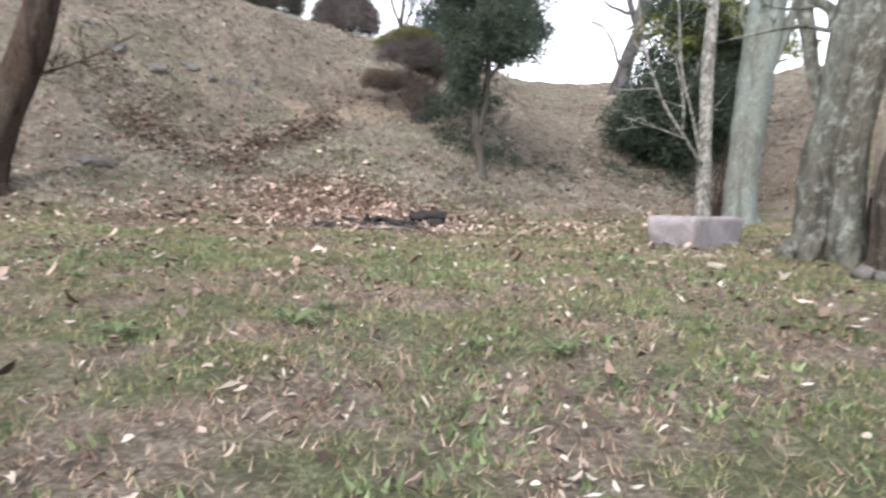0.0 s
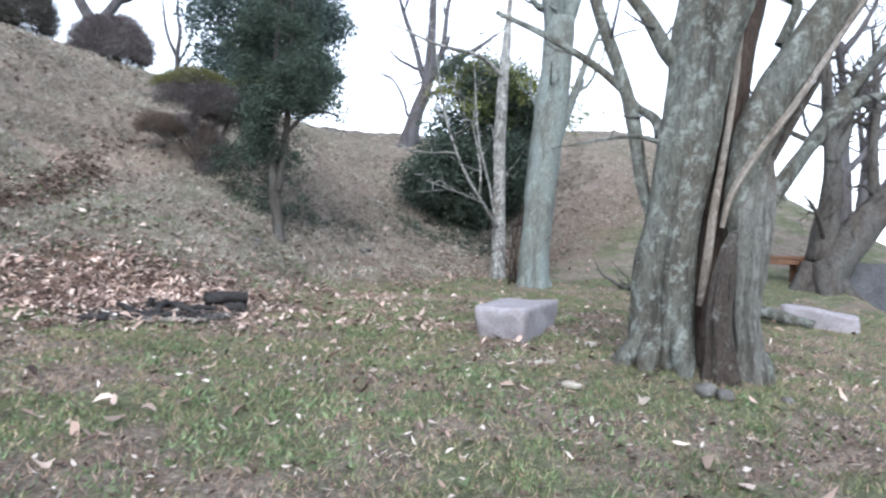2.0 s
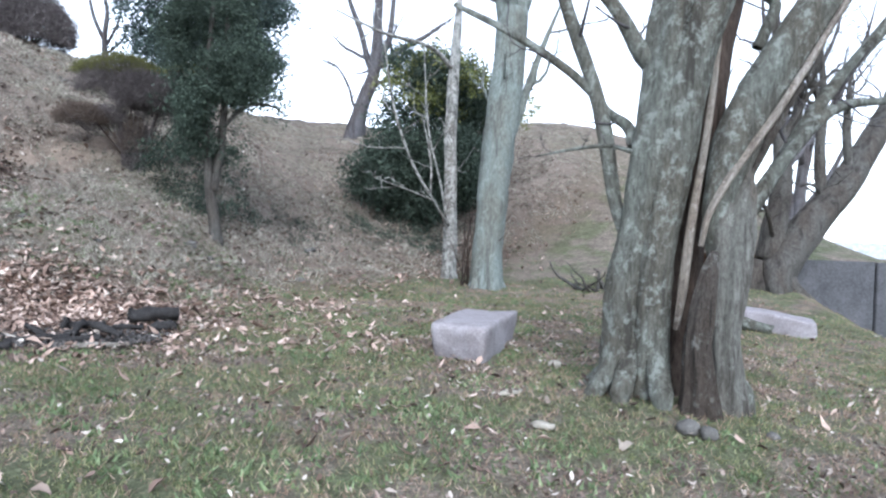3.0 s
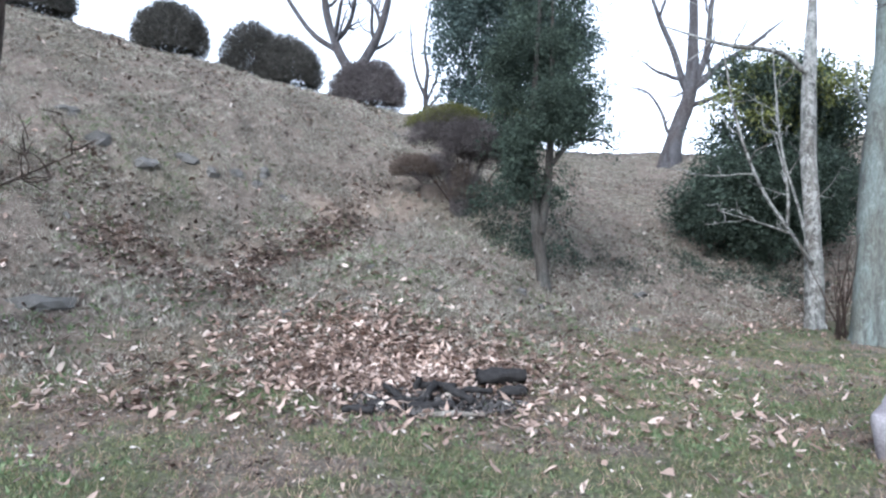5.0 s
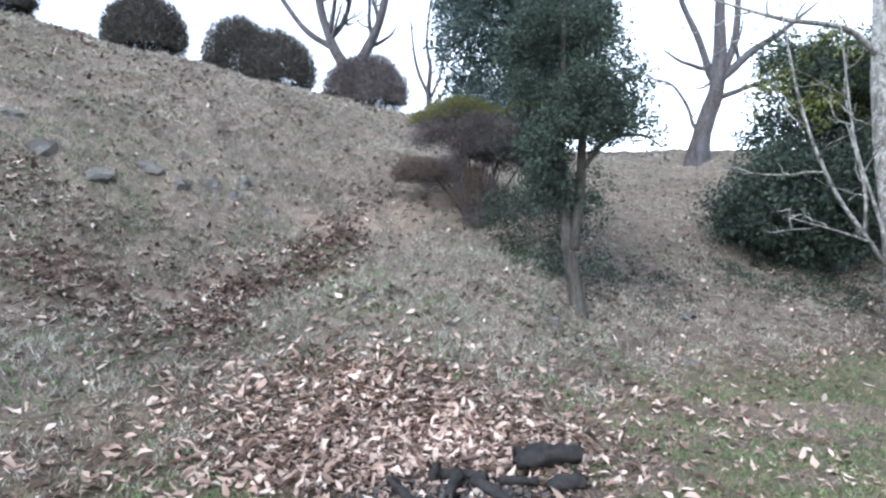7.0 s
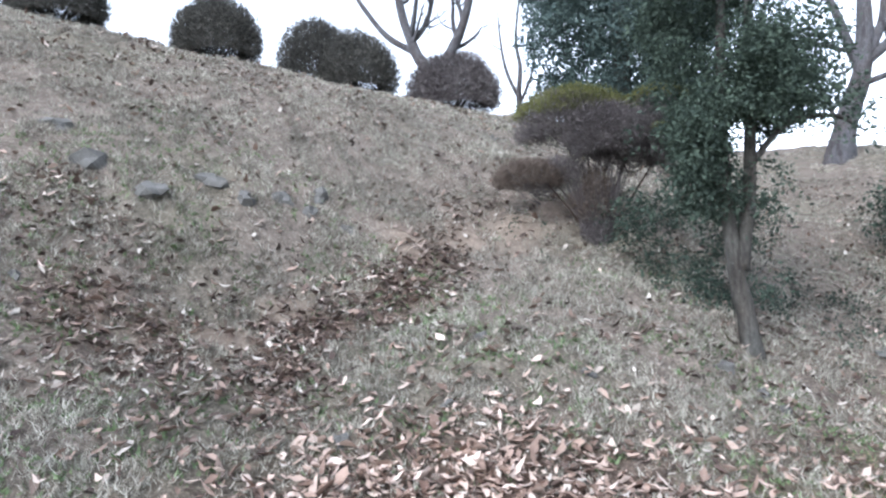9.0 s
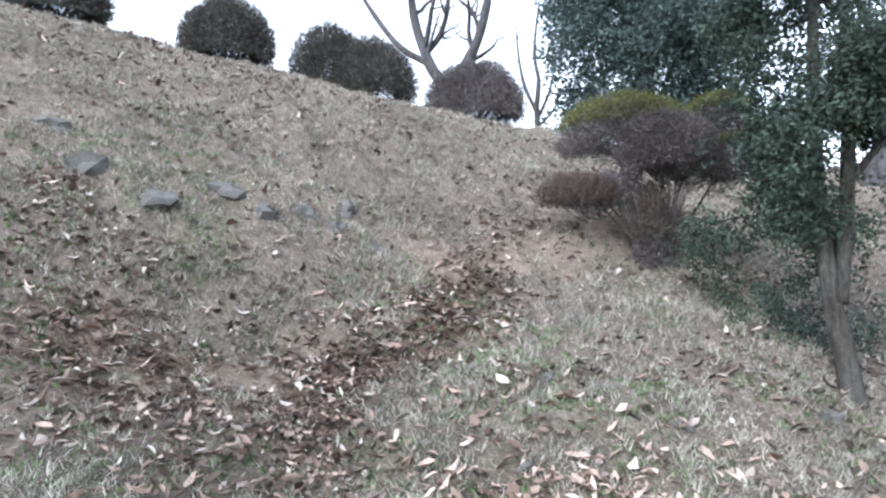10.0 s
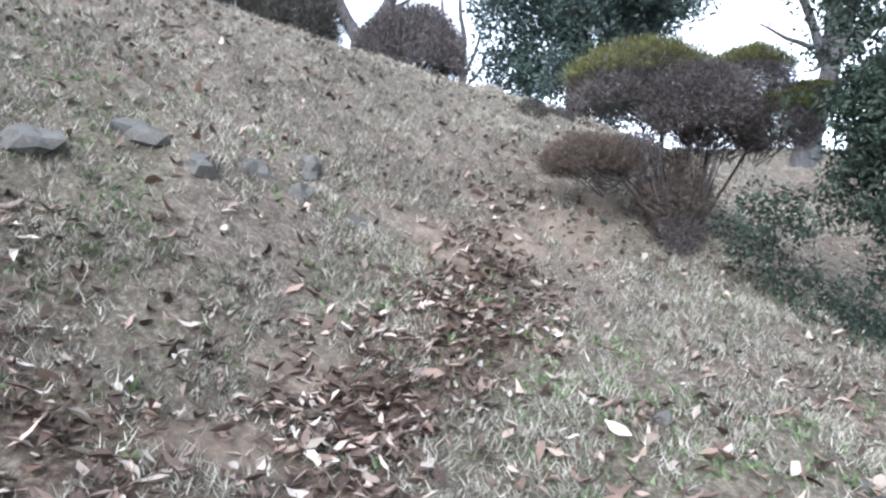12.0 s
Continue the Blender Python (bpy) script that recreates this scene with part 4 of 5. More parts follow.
# ---- clipped shrubs ----
def brush(rng, c, r, count, size, cap=-1.0, shell=0.35, gap=0.2, seed=0):
    """Fine upright shoots filling a clipped dome: leaves of a thick skin, kept above cap (share of its height)."""
    d = rng.normal(size=(count, 3))
    d /= np.linalg.norm(d, axis=1)[:, None]
    d = d[d[:, 2] > cap]
    bump = 0.84 + 0.3 * fbm(d[:, 0] * 2.2 + seed, d[:, 1] * 2.2, d[:, 2] * 2.2, seed) + rng.normal(0, 0.055, len(d))
    p = np.array(c) + d * np.array(r) * ((1 - shell * rng.random(len(d)) ** 1.5) * bump)[:, None]
    keep = fbm(p[:, 0] * 4 + seed, p[:, 1] * 4, p[:, 2] * 4, seed + 3, 2) > gap
    return leaves_at(rng, p[keep], d[keep], size, 0.0, 6.0, 1.1)


def pads(at, seed, name, label, pad_list, stems, bark_mat, category="shrub", group=""):
    """A shrub of dense clipped domes (centre, radii, count, size, material, gap, lowest part) on bare stems."""
    shrub = thing(name, at, label, category, group)
    for pts, radii in stems:
        q, s = spline(pts, radii, 4)
        part("stem", Tubes().add(q, s, 6, 0.1, 0, seed).mesh("stem"), bark_mat, shrub)
    for k, (c, r, count, size, mat, gap, cap) in enumerate(pad_list):
        v, f = brush(np.random.default_rng(seed + k), c, r, count, size, cap, 0.12 if mat is PAD_OLIVE else 0.45, gap, seed + k)
        part("foliage_pad", mesh_fast("foliage_pad", v, f), mat, shrub, "", "stuff")
    return shrub


def fan(rng, start, ends, r):
    out = []
    for e in ends:
        mid = [start[k] * 0.5 + e[k] * 0.5 + rng.uniform(-0.06, 0.06) for k in range(3)]
        out.append(([start, mid, e], [r, r * 0.7, r * 0.35]))
    return out


z = height(-0.93, 5.2)
st = fan(rr, (0, 0, -0.1), [(-0.35, 0, 1.3), (-0.1, 0.1, 1.35), (0.2, 0, 1.2), (0.4, 0.1, 1.3), (0.6, 0, 1.45), (0.85, 0.05, 1.2), (-0.6, -0.1, 0.75), (-0.45, 0.1, 0.7)], 0.02)
shrub = pads((-0.93, 5.2, z - 0.05), 51, "clipped_shrub", "cloud-pruned shrub with olive domes and purplish winter twigs", [
    ((-0.24, 0.1, 1.40), (0.76, 0.58, 0.50), 32000, 0.05, PAD_PURPLE, 0.2, -0.25), ((-0.24, 0.1, 1.42), (0.80, 0.60, 0.53), 42000, 0.045, PAD_OLIVE, 0.1, 0.30),
    ((0.13, -0.32, 1.26), (0.54, 0.34, 0.37), 24000, 0.05, PAD_PURPLE, 0.2, -0.75),
    ((0.78, 0.2, 1.60), (0.40, 0.38, 0.30), 11000, 0.05, PAD_PURPLE, 0.22, -0.6), ((0.78, 0.2, 1.63), (0.42, 0.40, 0.30), 16000, 0.045, PAD_OLIVE, 0.1, 0.3),
    ((1.32, 0.15, 1.42), (0.27, 0.25, 0.17), 3500, 0.045, PAD_PURPLE, 0.2, -0.7), ((1.32, 0.15, 1.44), (0.29, 0.27, 0.17), 6000, 0.045, PAD_OLIVE, 0.1, 0.2),
    ((0.90, -0.1, 1.12), (0.38, 0.34, 0.28), 10000, 0.05, PAD_PURPLE, 0.22, -0.8), ((0.92, -0.1, 1.17), (0.36, 0.34, 0.26), 14000, 0.045, PAD_OLIVE, 0.1, 0.25),
    ((0.45, 0.0, 1.08), (0.45, 0.4, 0.22), 8000, 0.05, PAD_PURPLE, 0.3, -0.8),
    ((-0.80, -0.1, 0.80), (0.46, 0.42, 0.25), 13000, 0.05, PAD_RED, 0.25, -0.5), ((-0.40, -0.05, 0.86), (0.36, 0.32, 0.2), 6000, 0.05, PAD_PURPLE, 0.34, -0.8),
    ((0.0, -0.05, 0.55), (0.34, 0.3, 0.36), 7000, 0.06, PAD_RED, 0.42, -0.9), ((0.0, -0.05, 0.15), (0.2, 0.2, 0.35), 5000, 0.06, PAD_PURPLE, 0.3, -1.0)], st, BARK_BROWN)

fine = Tubes()
PAD_AIMS = [(-0.24, 0.1, 1.4, 0.65, 0.45), (0.1, -0.3, 1.2, 0.5, 0.3), (0.75, 0.2, 1.55, 0.35, 0.3), (0.45, -0.1, 1.1, 0.45, 0.35), (0.9, 0, 1.1, 0.35, 0.3), (-0.74, -0.1, 0.72, 0.45, 0.35), (1.3, 0.15, 1.35, 0.2, 0.2)]
for cx, cy, cz, wx, wy in PAD_AIMS:
    for k in range(34):
        e = Vector((cx + wx * rr.uniform(-1, 1), cy + wy * rr.uniform(-1, 1), cz + rr.uniform(-0.05, 0.25)))
        root = Vector((cx * 0.8 + rr.uniform(-0.12, 0.12), cy * 0.6, cz * 0.78 + rr.uniform(-0.1, 0.12)))
        mid = (root + e) / 2 + Vector((rr.uniform(-0.05, 0.05), rr.uniform(-0.05, 0.05), -0.04))
        fine.add([root, mid, e], [0.006, 0.0045, 0.003], 3, cap=False)
for k in range(420):
    w_ = rr.uniform(0, 6.28)
    d_ = rr.random() ** 0.5
    fine.add([(0.12 * d_ * math.cos(w_), 0.12 * d_ * math.sin(w_), -0.02), (0.22 * d_ * math.cos(w_), 0.22 * d_ * math.sin(w_), 0.3), (0.4 * d_ * math.cos(w_), 0.36 * d_ * math.sin(w_), rr.uniform(0.3, 0.95))], [0.006, 0.005, 0.003], 3, cap=False)
part("twig_spray", fine.mesh("twig_spray"), PAD_PURPLE, shrub, "dense fine purplish twigs", "stuff")

for k, (x, y, w, h) in enumerate(((-7.85, 8.1, 0.84, 1.2), (-6.35, 10.3, 1.2, 1.55), (-3.7, 10.4, 0.98, 1.2), (-10.4, 7.0, 0.9, 1.2), (-1.87, 8.37, 0.24, 0.3), (-1.45, 9.0, 0.3, 0.22))):
    z = height(x, y)
    r2 = random.Random(60 + k)
    st = fan(r2, (0, 0, -0.1), [(w * 0.6 * math.cos(a), w * 0.6 * math.sin(a), h * 0.5) for a in (0, 1, 2, 3.1, 4, 5.2)], 0.03 if w > 0.5 else 0.008)
    size = 0.10 if w > 0.5 else 0.04
    tall = h * 0.72
    lob = [((0, 0, h * 0.34), (w, w * 0.85, tall), 40000, size, PAD_GREEN, 0.16, -0.35)]
    if k == 1:
        lob = [((-0.35, 0, h * 0.42), (w * 0.74, w * 0.75, tall), 34000, size, PAD_GREEN, 0.16, -0.4), ((0.58, 0, h * 0.28), (w * 0.72, w * 0.75, tall * 0.85), 34000, size, PAD_GREEN, 0.16, -0.4)]
    if k == 2:
        lob = [((0, 0, h * 0.3), (w, w * 0.85, tall), 40000, size, PAD_PURPLE, 0.14, -0.4)]
    if w < 0.5:
        lob = [((0, 0, h * 0.3), (w, w * 0.85, tall), 5000, size, PAD_GREEN, 0.2, -0.4)]
    pads((x, y, z - 0.05), 60 + 7 * k, "clipped_bush", ("purplish-brown " if k == 2 else "small low " if w < 0.5 else "dark green ") + "clipped round bush on the crest of the mound", lob, st, BARK_DARK, "bush", "clipped bushes along the crest")

# Low dark shoots on the shaded ground below the evergreens.
def under_trees(x, y):
    a = np.exp(-((((x - 0.3) / 1.0) ** 2 + ((y - 4.75) / 0.75) ** 2) ** 1.5)) + 0.45 * np.exp(-((((x - 1.5) / 0.9) ** 2 + ((y - 6.0) / 0.8) ** 2) ** 1.5))
    return np.clip(a + 0.9 * np.exp(-((((x - 4.6) / 1.6) ** 2 + ((y - 6.9) / 0.9) ** 2) ** 1.5)) + 0.45 * np.exp(-((((x + 1.3) / 0.5) ** 2 + ((y - 5.1) / 0.3) ** 2) ** 1.5)), 0, 1)


ux, uy = nrng.uniform(-2, 7, 60000), nrng.uniform(3, 9, 60000)
uk = nrng.random(60000) < 0.15 * under_trees(ux, uy) * smooth(0.38, 0.58, fbm(ux * 2.6, uy * 2.6, 0, 88))
ux, uy = np.repeat(ux[uk], 12), np.repeat(uy[uk], 12)
ux, uy = ux + nrng.normal(0, 0.05, len(ux)), uy + nrng.normal(0, 0.05, len(uy))
up_ = np.stack([ux, uy, lie(ux, uy) + 0.02 + 0.22 * nrng.random(len(ux)) ** 1.6 * fbm(ux * 2, uy * 2, 0, 89)], 1)
uv_, uf_ = leaves_at(nrng, up_, np.tile([0.0, 0.0, 1.0], (len(up_), 1)), 0.05, 0.2, 2.2)
single("undergrowth", mesh_fast("undergrowth", uv_, uf_), GREEN_DARK, Matrix(), "low dark green shoots on the shaded slope", "undergrowth", "", "stuff")

# ---- stones and timber ----
def rock(name, at, size, seed, mat, label, category="rock", rot=0.0, group="", rough=0.22, sub=2, box=0.0):
    bm = bmesh.new()
    bmesh.ops.create_icosphere(bm, subdivisions=sub + 1, radius=1)
    for v in bm.verts:
        d = v.co.copy()
        k = 1 + rough * noise.noise(d * 1.3 + Vector((seed * 3.1, 0, 0))) + 0.4 * rough * noise.noise(d * 3.5 + Vector((0, seed, 0)))
        k += 0.5 * rough * abs(noise.noise(d * 2.1 + Vector((seed, seed, 0))))
        if box:
            m_ = max(abs(d.x), abs(d.y), abs(d.z))
            d = d.lerp(d / m_ * 0.86, box)
        v.co = Vector((d.x * size[0], d.y * size[1], d.z * size[2])) * k
    me = bpy.data.meshes.new(name)
    bm.to_mesh(me)
    bm.free()
    if rough < 0.5:
        me.shade_smooth()
    return single(name, me, mat, pose(*at, 0, 0, rot), label, category, group)


def stone_block(name, corners, thick, base_z, seed, label, undercut=0.0, tilt=(0, 0)):
    """A rough-hewn slab over a four-cornered plan (from above, anticlockwise)."""
    bm = bmesh.new()
    bmesh.ops.create_cube(bm, size=2)
    bmesh.ops.subdivide_edges(bm, edges=bm.edges[:], cuts=13, use_grid_fill=True)
    cx, cy = sum(c[0] for c in corners) / 4, sum(c[1] for c in corners) / 4
    P = [Vector((c[0] - cx, c[1] - cy, 0)) for c in corners]
    for v in bm.verts:
        q = v.co.copy()
        inner = Vector([max(-0.88, min(0.88, k)) for k in q])
        off = q - inner
        if off.length > 1e-6:
            q = inner + off.normalized() * 0.12
        u, w = (q.x + 1) / 2, (q.y + 1) / 2
        flat = (P[0] * (1 - u) + P[1] * u) * (1 - w) + (P[3] * (1 - u) + P[2] * u) * w
        flat *= 1 - undercut * (0.5 - 0.5 * q.z) ** 1.5
        v.co = Vector((flat.x, flat.y, -0.1 + (thick + 0.1) * (q.z + 1) / 2))
        p = v.co * 2.6 + Vector((seed, 0, 0))
        v.co += Vector((noise.noise(p), noise.noise(p + Vector((9, 0, 0))), 0.5 * noise.noise(p + Vector((0, 9, 0))))) * 0.05
        p = v.co * 9.0
        v.co += Vector((noise.noise(p), noise.noise(p + Vector((9, 0, 0))), 0.5 * noise.noise(p + Vector((0, 9, 0))))) * 0.014
        v.co.z += tilt[0] * v.co.x + tilt[1] * v.co.y
    me = bpy.data.meshes.new(name)
    bm.to_mesh(me)
    bm.free()
    me.shade_smooth()
    return single(name, me, GRANITE, pose(cx, cy, base_z), label, "stone")


stone_block("stone_bench", [(2.17, -1.70), (2.52, -2.16), (3.46, -0.86), (2.98, -0.50)], 0.355, -0.17, 3, "low rough granite block lying on the grass as a seat", 0.2)
stone_block("stone_slab", [(6.85, -0.55), (7.45, -1.2), (8.3, -0.35), (7.7, 0.25)], 0.2, height(7.5, -0.5) - 0.0, 8, "tilted flat granite slab lying on the lawn", 0.05, (-0.12, 0.06))
log_me = Tubes()
q, s = spline([(6.45, -0.25, height(6.45, -0.25) + 0.16), (6.75, -0.45, height(6.75, -0.45) + 0.14), (7.1, -0.85, height(7.1, -0.85) + 0.05)], [0.09, 0.085, 0.07], 6)
log_me.add(q, s, 10, 0.2, 0, 3)
single("log", log_me.mesh("log"), BARK_MAIN, Matrix(), "weathered log lying against a granite slab", "log")
for k, (x, y, a, b_, c_) in enumerate(((6.3, 0.3, 0.28, 0.2, 0.14), (6.0, 0.1, 0.2, 0.16, 0.1), (6.7, 0.6, 0.2, 0.2, 0.12))):
    rock("rock", (x, y, height(x, y) + 0.03), (a, b_, c_), 20 + k, ROCK, "weathered grey rock on the lawn beside a slab", "rock", 40 * k, "rocks by the slab")

# Rocks bedded in the slope and path.
ROCKS = [(-3.65, 3.88, 0.16, 0.12, 0.12), (-4.36, 3.66, 0.2, 0.15, 0.15), (-4.05, 3.75, 0.13, 0.12, 0.1), (-5.51, 1.35, 0.09, 0.07, 0.06), (-5.24, 1.36, 0.07, 0.06, 0.05), (-5.03, 3.3, 0.28, 0.18, 0.12),
         (-6.06, 2.8, 0.35, 0.22, 0.14), (-2.02, 1.45, 0.1, 0.09, 0.08), (-2.61, 0.9, 0.12, 0.1, 0.08), (-1.96, 2.4, 0.09, 0.08, 0.08), (0.03, 2.98, 0.14, 0.11, 0.08), (0.32, 2.9, 0.15, 0.11, 0.09),
         (0.45, 2.75, 0.12, 0.1, 0.07), (1.7, 3.6, 0.3, 0.2, 0.12), (-2.55, 7.6, 0.2, 0.16, 0.12), (-6.8, 3.1, 0.3, 0.18, 0.12), (-1.1, 2.2, 0.1, 0.1, 0.06), (-4.57, 3.31, 0.22, 0.16, 0.12), (-4.07, 4.07, 0.24, 0.18, 0.14), (-5.38, 2.77, 0.34, 0.2, 0.12), (-4.76, -0.18, 0.5, 0.25, 0.14), (-1.95, 2.42, 0.1, 0.09, 0.09), (2.09, 5.07, 0.4, 0.2, 0.1)]
for k, (x, y, a, b_, c_) in enumerate(ROCKS):
    rock("rock", (x, y, float(lie(x, y)) - c_ * 0.42), (a * 0.6, b_ * 0.6, c_ * 0.75), k, ROCK, "grey rock half bedded in the grassy slope", "rock", 37 * k, "rocks bedded in the slope", 0.8, 1, 0.35)
CHIPS = [(2.29, -3.11, 0.13, 0.05, 0.03, 20), (2.15, -3.84, 0.1, 0.05, 0.03, -60), (3.15, -2.22, 0.07, 0.06, 0.045, 0), (2.98, -4.11, 0.09, 0.08, 0.06, 10), (3.06, -4.2, 0.08, 0.07, 0.05, 50), (3.5, -4.25, 0.05, 0.04, 0.03, 0)]
for k, (x, y, a, b_, c_, ro) in enumerate(CHIPS):
    rock("stone_chip", (x, y, float(lie(x, y)) + c_ * 0.6), (a * 0.8, b_ * 0.8, c_ * 0.8), 40 + k, PALE_STONE if k < 3 else ROCK, ("pale" if k < 3 else "grey") + " broken stone lying in the short grass", "stone", ro, "broken stones on the lawn", 0.3, 1, 0.5)

# ---- burnt spot ----
def log_piece(name, a, b_, r, seed, mat, label, category="log", group="burnt wood"):
    pa, pb = Vector((a[0], a[1], float(lie(a[0], a[1])) + a[2])), Vector((b_[0], b_[1], float(lie(b_[0], b_[1])) + b_[2]))
    mid = (pa + pb) / 2 + Vector((0, 0, 0.01))
    q, s = spline([pa, pa.lerp(mid, 0.1), mid, pb.lerp(mid, 0.1), pb], [r * 0.8, r, r * 1.04, r * 0.98, r * 0.8], 4)
    return single(name, Tubes().add(q, s, 12, 0.42, 0, seed).mesh(name), mat, Matrix(), label, category, group)


log_piece("charred_log", (-0.44, -0.2, 0.13), (0.0, -0.07, 0.12), 0.062, 1, CHAR, "short charred black log propped on the burnt spot")
log_piece("charred_log", (-0.24, -0.5, 0.04), (-0.02, -0.4, 0.06), 0.05, 2, CHAR, "short charred black log on the burnt spot")
for k, (x0_, y0_, x1_, y1_, r_, z0_, z1_) in enumerate(((-1.3, -0.98, -0.86, -0.8, 0.026, 0.03, 0.05), (-1.0, -0.35, -0.62, -0.46, 0.028, 0.05, 0.08), (-1.22, -0.6, -1.02, -0.86, 0.026, 0.10, 0.04), (-0.95, -1.0, -0.6, -0.92, 0.03, 0.03, 0.05),
                                                     (-0.7, -0.55, -0.45, -0.75, 0.032, 0.1, 0.04), (-0.55, -0.45, -0.3, -0.38, 0.025, 0.06, 0.05), (-1.45, -1.15, -1.2, -1.2, 0.03, 0.03, 0.04), (-0.85, -0.7, -0.8, -0.45, 0.03, 0.04, 0.12))):
    log_piece("charred_branch", (x0_, y0_, z0_), (x1_, y1_, z1_), r_, 3 + k, CHAR, "broken charred branch lying on the burnt spot", "branch")
log_piece("stick", (-0.85, -1.22, 0.03), (-0.35, -1.12, 0.03), 0.02, 17, DEADWOOD, "bare pale stick beside the burnt spot", "stick", "")
log_piece("charred_stub", (-0.98, -0.42, 0.0), (-0.94, -0.4, 0.15), 0.028, 18, CHAR, "upright charred stub on the burnt spot", "stick", "")
cv, cf = [], []
crng = random.Random(9)
for k in range(900):
    a, d = crng.uniform(0, 6.283), crng.random() ** 0.6
    x, y = -0.75 + 0.75 * d * math.cos(a), -0.75 + 0.45 * d * math.sin(a)
    z, s_ = float(terrain(x, y)) + 0.02, crng.uniform(0.012, 0.04)
    o = len(cv)
    cv += [(x + s_ * crng.uniform(-1, 1), y + s_ * crng.uniform(-1, 1), z + s_ * crng.uniform(-0.6, 0.9)) for _ in range(4)]
    cf += [(o, o + 1, o + 2), (o, o + 2, o + 3), (o, o + 3, o + 1), (o + 1, o + 3, o + 2)]
single("charcoal", mesh_of("charcoal", cv, cf), ASH, Matrix(), "black charcoal bits and grey ash on burnt ground", "charcoal", "", "stuff")

# Dark tangle of sticks at the foot of the slope.
pile = Tubes()
for k in range(12):
    a = crng.uniform(0, 6.28)
    x, y = 6.75 + crng.uniform(-0.3, 0.3), 2.72 + crng.uniform(-0.2, 0.2)
    q, s = grow(crng, (x, y, height(x, y)), (math.cos(a), math.sin(a), 0.35), crng.uniform(0.4, 0.8), crng.uniform(0.02, 0.04), 0, 0.3, 5)
    pile.add(q, s, 6, 0.2)
single("brush_pile", pile.mesh("brush_pile"), BARK_DARK, Matrix(), "dark tangle of broken sticks on the ground", "sticks", "", "stuff")

# ---- low timber bench ----
bx, by = 9.72, 2.75
bench = thing("timber_bench", (bx, by, height(bx, by)), "low orange-brown timber bench standing on the grass", "bench")
def beam(name, size, at, parent, rot=(0, 0, 0), label=""):
    bm = bmesh.new()
    bmesh.ops.create_cube(bm, size=1)
    bmesh.ops.scale(bm, vec=size, verts=bm.verts)
    bmesh.ops.bevel(bm, geom=bm.edges[:], offset=0.01, segments=2, affect="EDGES")
    me = bpy.data.meshes.new(name)
    bm.to_mesh(me)
    bm.free()
    ob = part(name, me, TIMBER, parent, label)
    ob.location, ob.rotation_euler = at, rot
    return ob
bench.rotation_euler = (0, 0, radians(-8))
beam("seat", (1.05, 0.3, 0.06), (0, 0, 0.52), bench)
beam("rail", (0.86, 0.06, 0.1), (0, -0.1, 0.43), bench)
for sx in (-0.44, 0.44):
    beam("leg", (0.09, 0.1, 0.6), (sx, -0.1, 0.2), bench)
    beam("leg", (0.09, 0.1, 0.6), (sx, 0.1, 0.2), bench)

# ---- grass and leaves ----
def blades(rng, x, y, length, width, lean):
    """One bent three-cornered blade at each place."""
    n = len(x)
    z = lie(x, y)
    a = rng.uniform(0, 2 * np.pi, n)
    L = length * rng.uniform(0.5, 1.35, n)
    k = lean * rng.uniform(0.3, 1.4, n)
    b_ = rng.uniform(0, 2 * np.pi, n)
    base = np.stack([x, y, z - 0.005], 1)
    tip = base + np.stack([np.cos(b_) * np.sin(k) * L, np.sin(b_) * np.sin(k) * L, np.cos(k) * L], 1)
    w = np.stack([np.cos(a), np.sin(a), np.zeros(n)], 1) * width * 0.5
    v = np.stack([base - w, base + w, tip], 1).reshape(-1, 3)
    return v, np.arange(3 * n).reshape(-1, 3)


def scatter(rng, n, x0, x1, y0, y1, density):
    x, y = rng.uniform(x0, x1, n), rng.uniform(y0, y1, n)
    keep = rng.random(n) < density(x, y)
    return x[keep], y[keep]


def near_weight(x, y):
    """Thinner far from the line walked."""
    return np.clip(1.25 - np.hypot((x + 0.3) / 1.2, (y + 3)) / 10.0, 0.15, 1)


def free_ground(x, y):
    f_ = np.exp(-((((x + 0.75) / 0.72) ** 2 + ((y + 0.78) / 0.45) ** 2) ** 2))
    st_ = ((x - 2.83) * 0.585 + (y + 1.3) * 0.81)
    sw_ = (-(x - 2.83) * 0.81 + (y + 1.3) * 0.585)
    block = (np.abs(st_) < 0.75) & (np.abs(sw_) < 0.27)
    q_, s_ = bank(x, y)
    return (1 - f_) * (~block) * ~((q_ > -0.25) & (s_ > -0.3) & (s_ < 0.3))


def tuft(x, y, f_=3.0, sd=50):
    return smooth(0.35, 0.62, fbm(x * f_, y * f_, 0, sd))


def tussocks(rng, x, y, each, spread):
    """Each place becomes a clump of places round it."""
    n = len(x)
    r = spread * np.abs(rng.normal(size=(n, each)))
    a = rng.uniform(0, 2 * np.pi, (n, each))
    return (x[:, None] + r * np.cos(a)).ravel(), (y[:, None] + r * np.sin(a)).ravel()


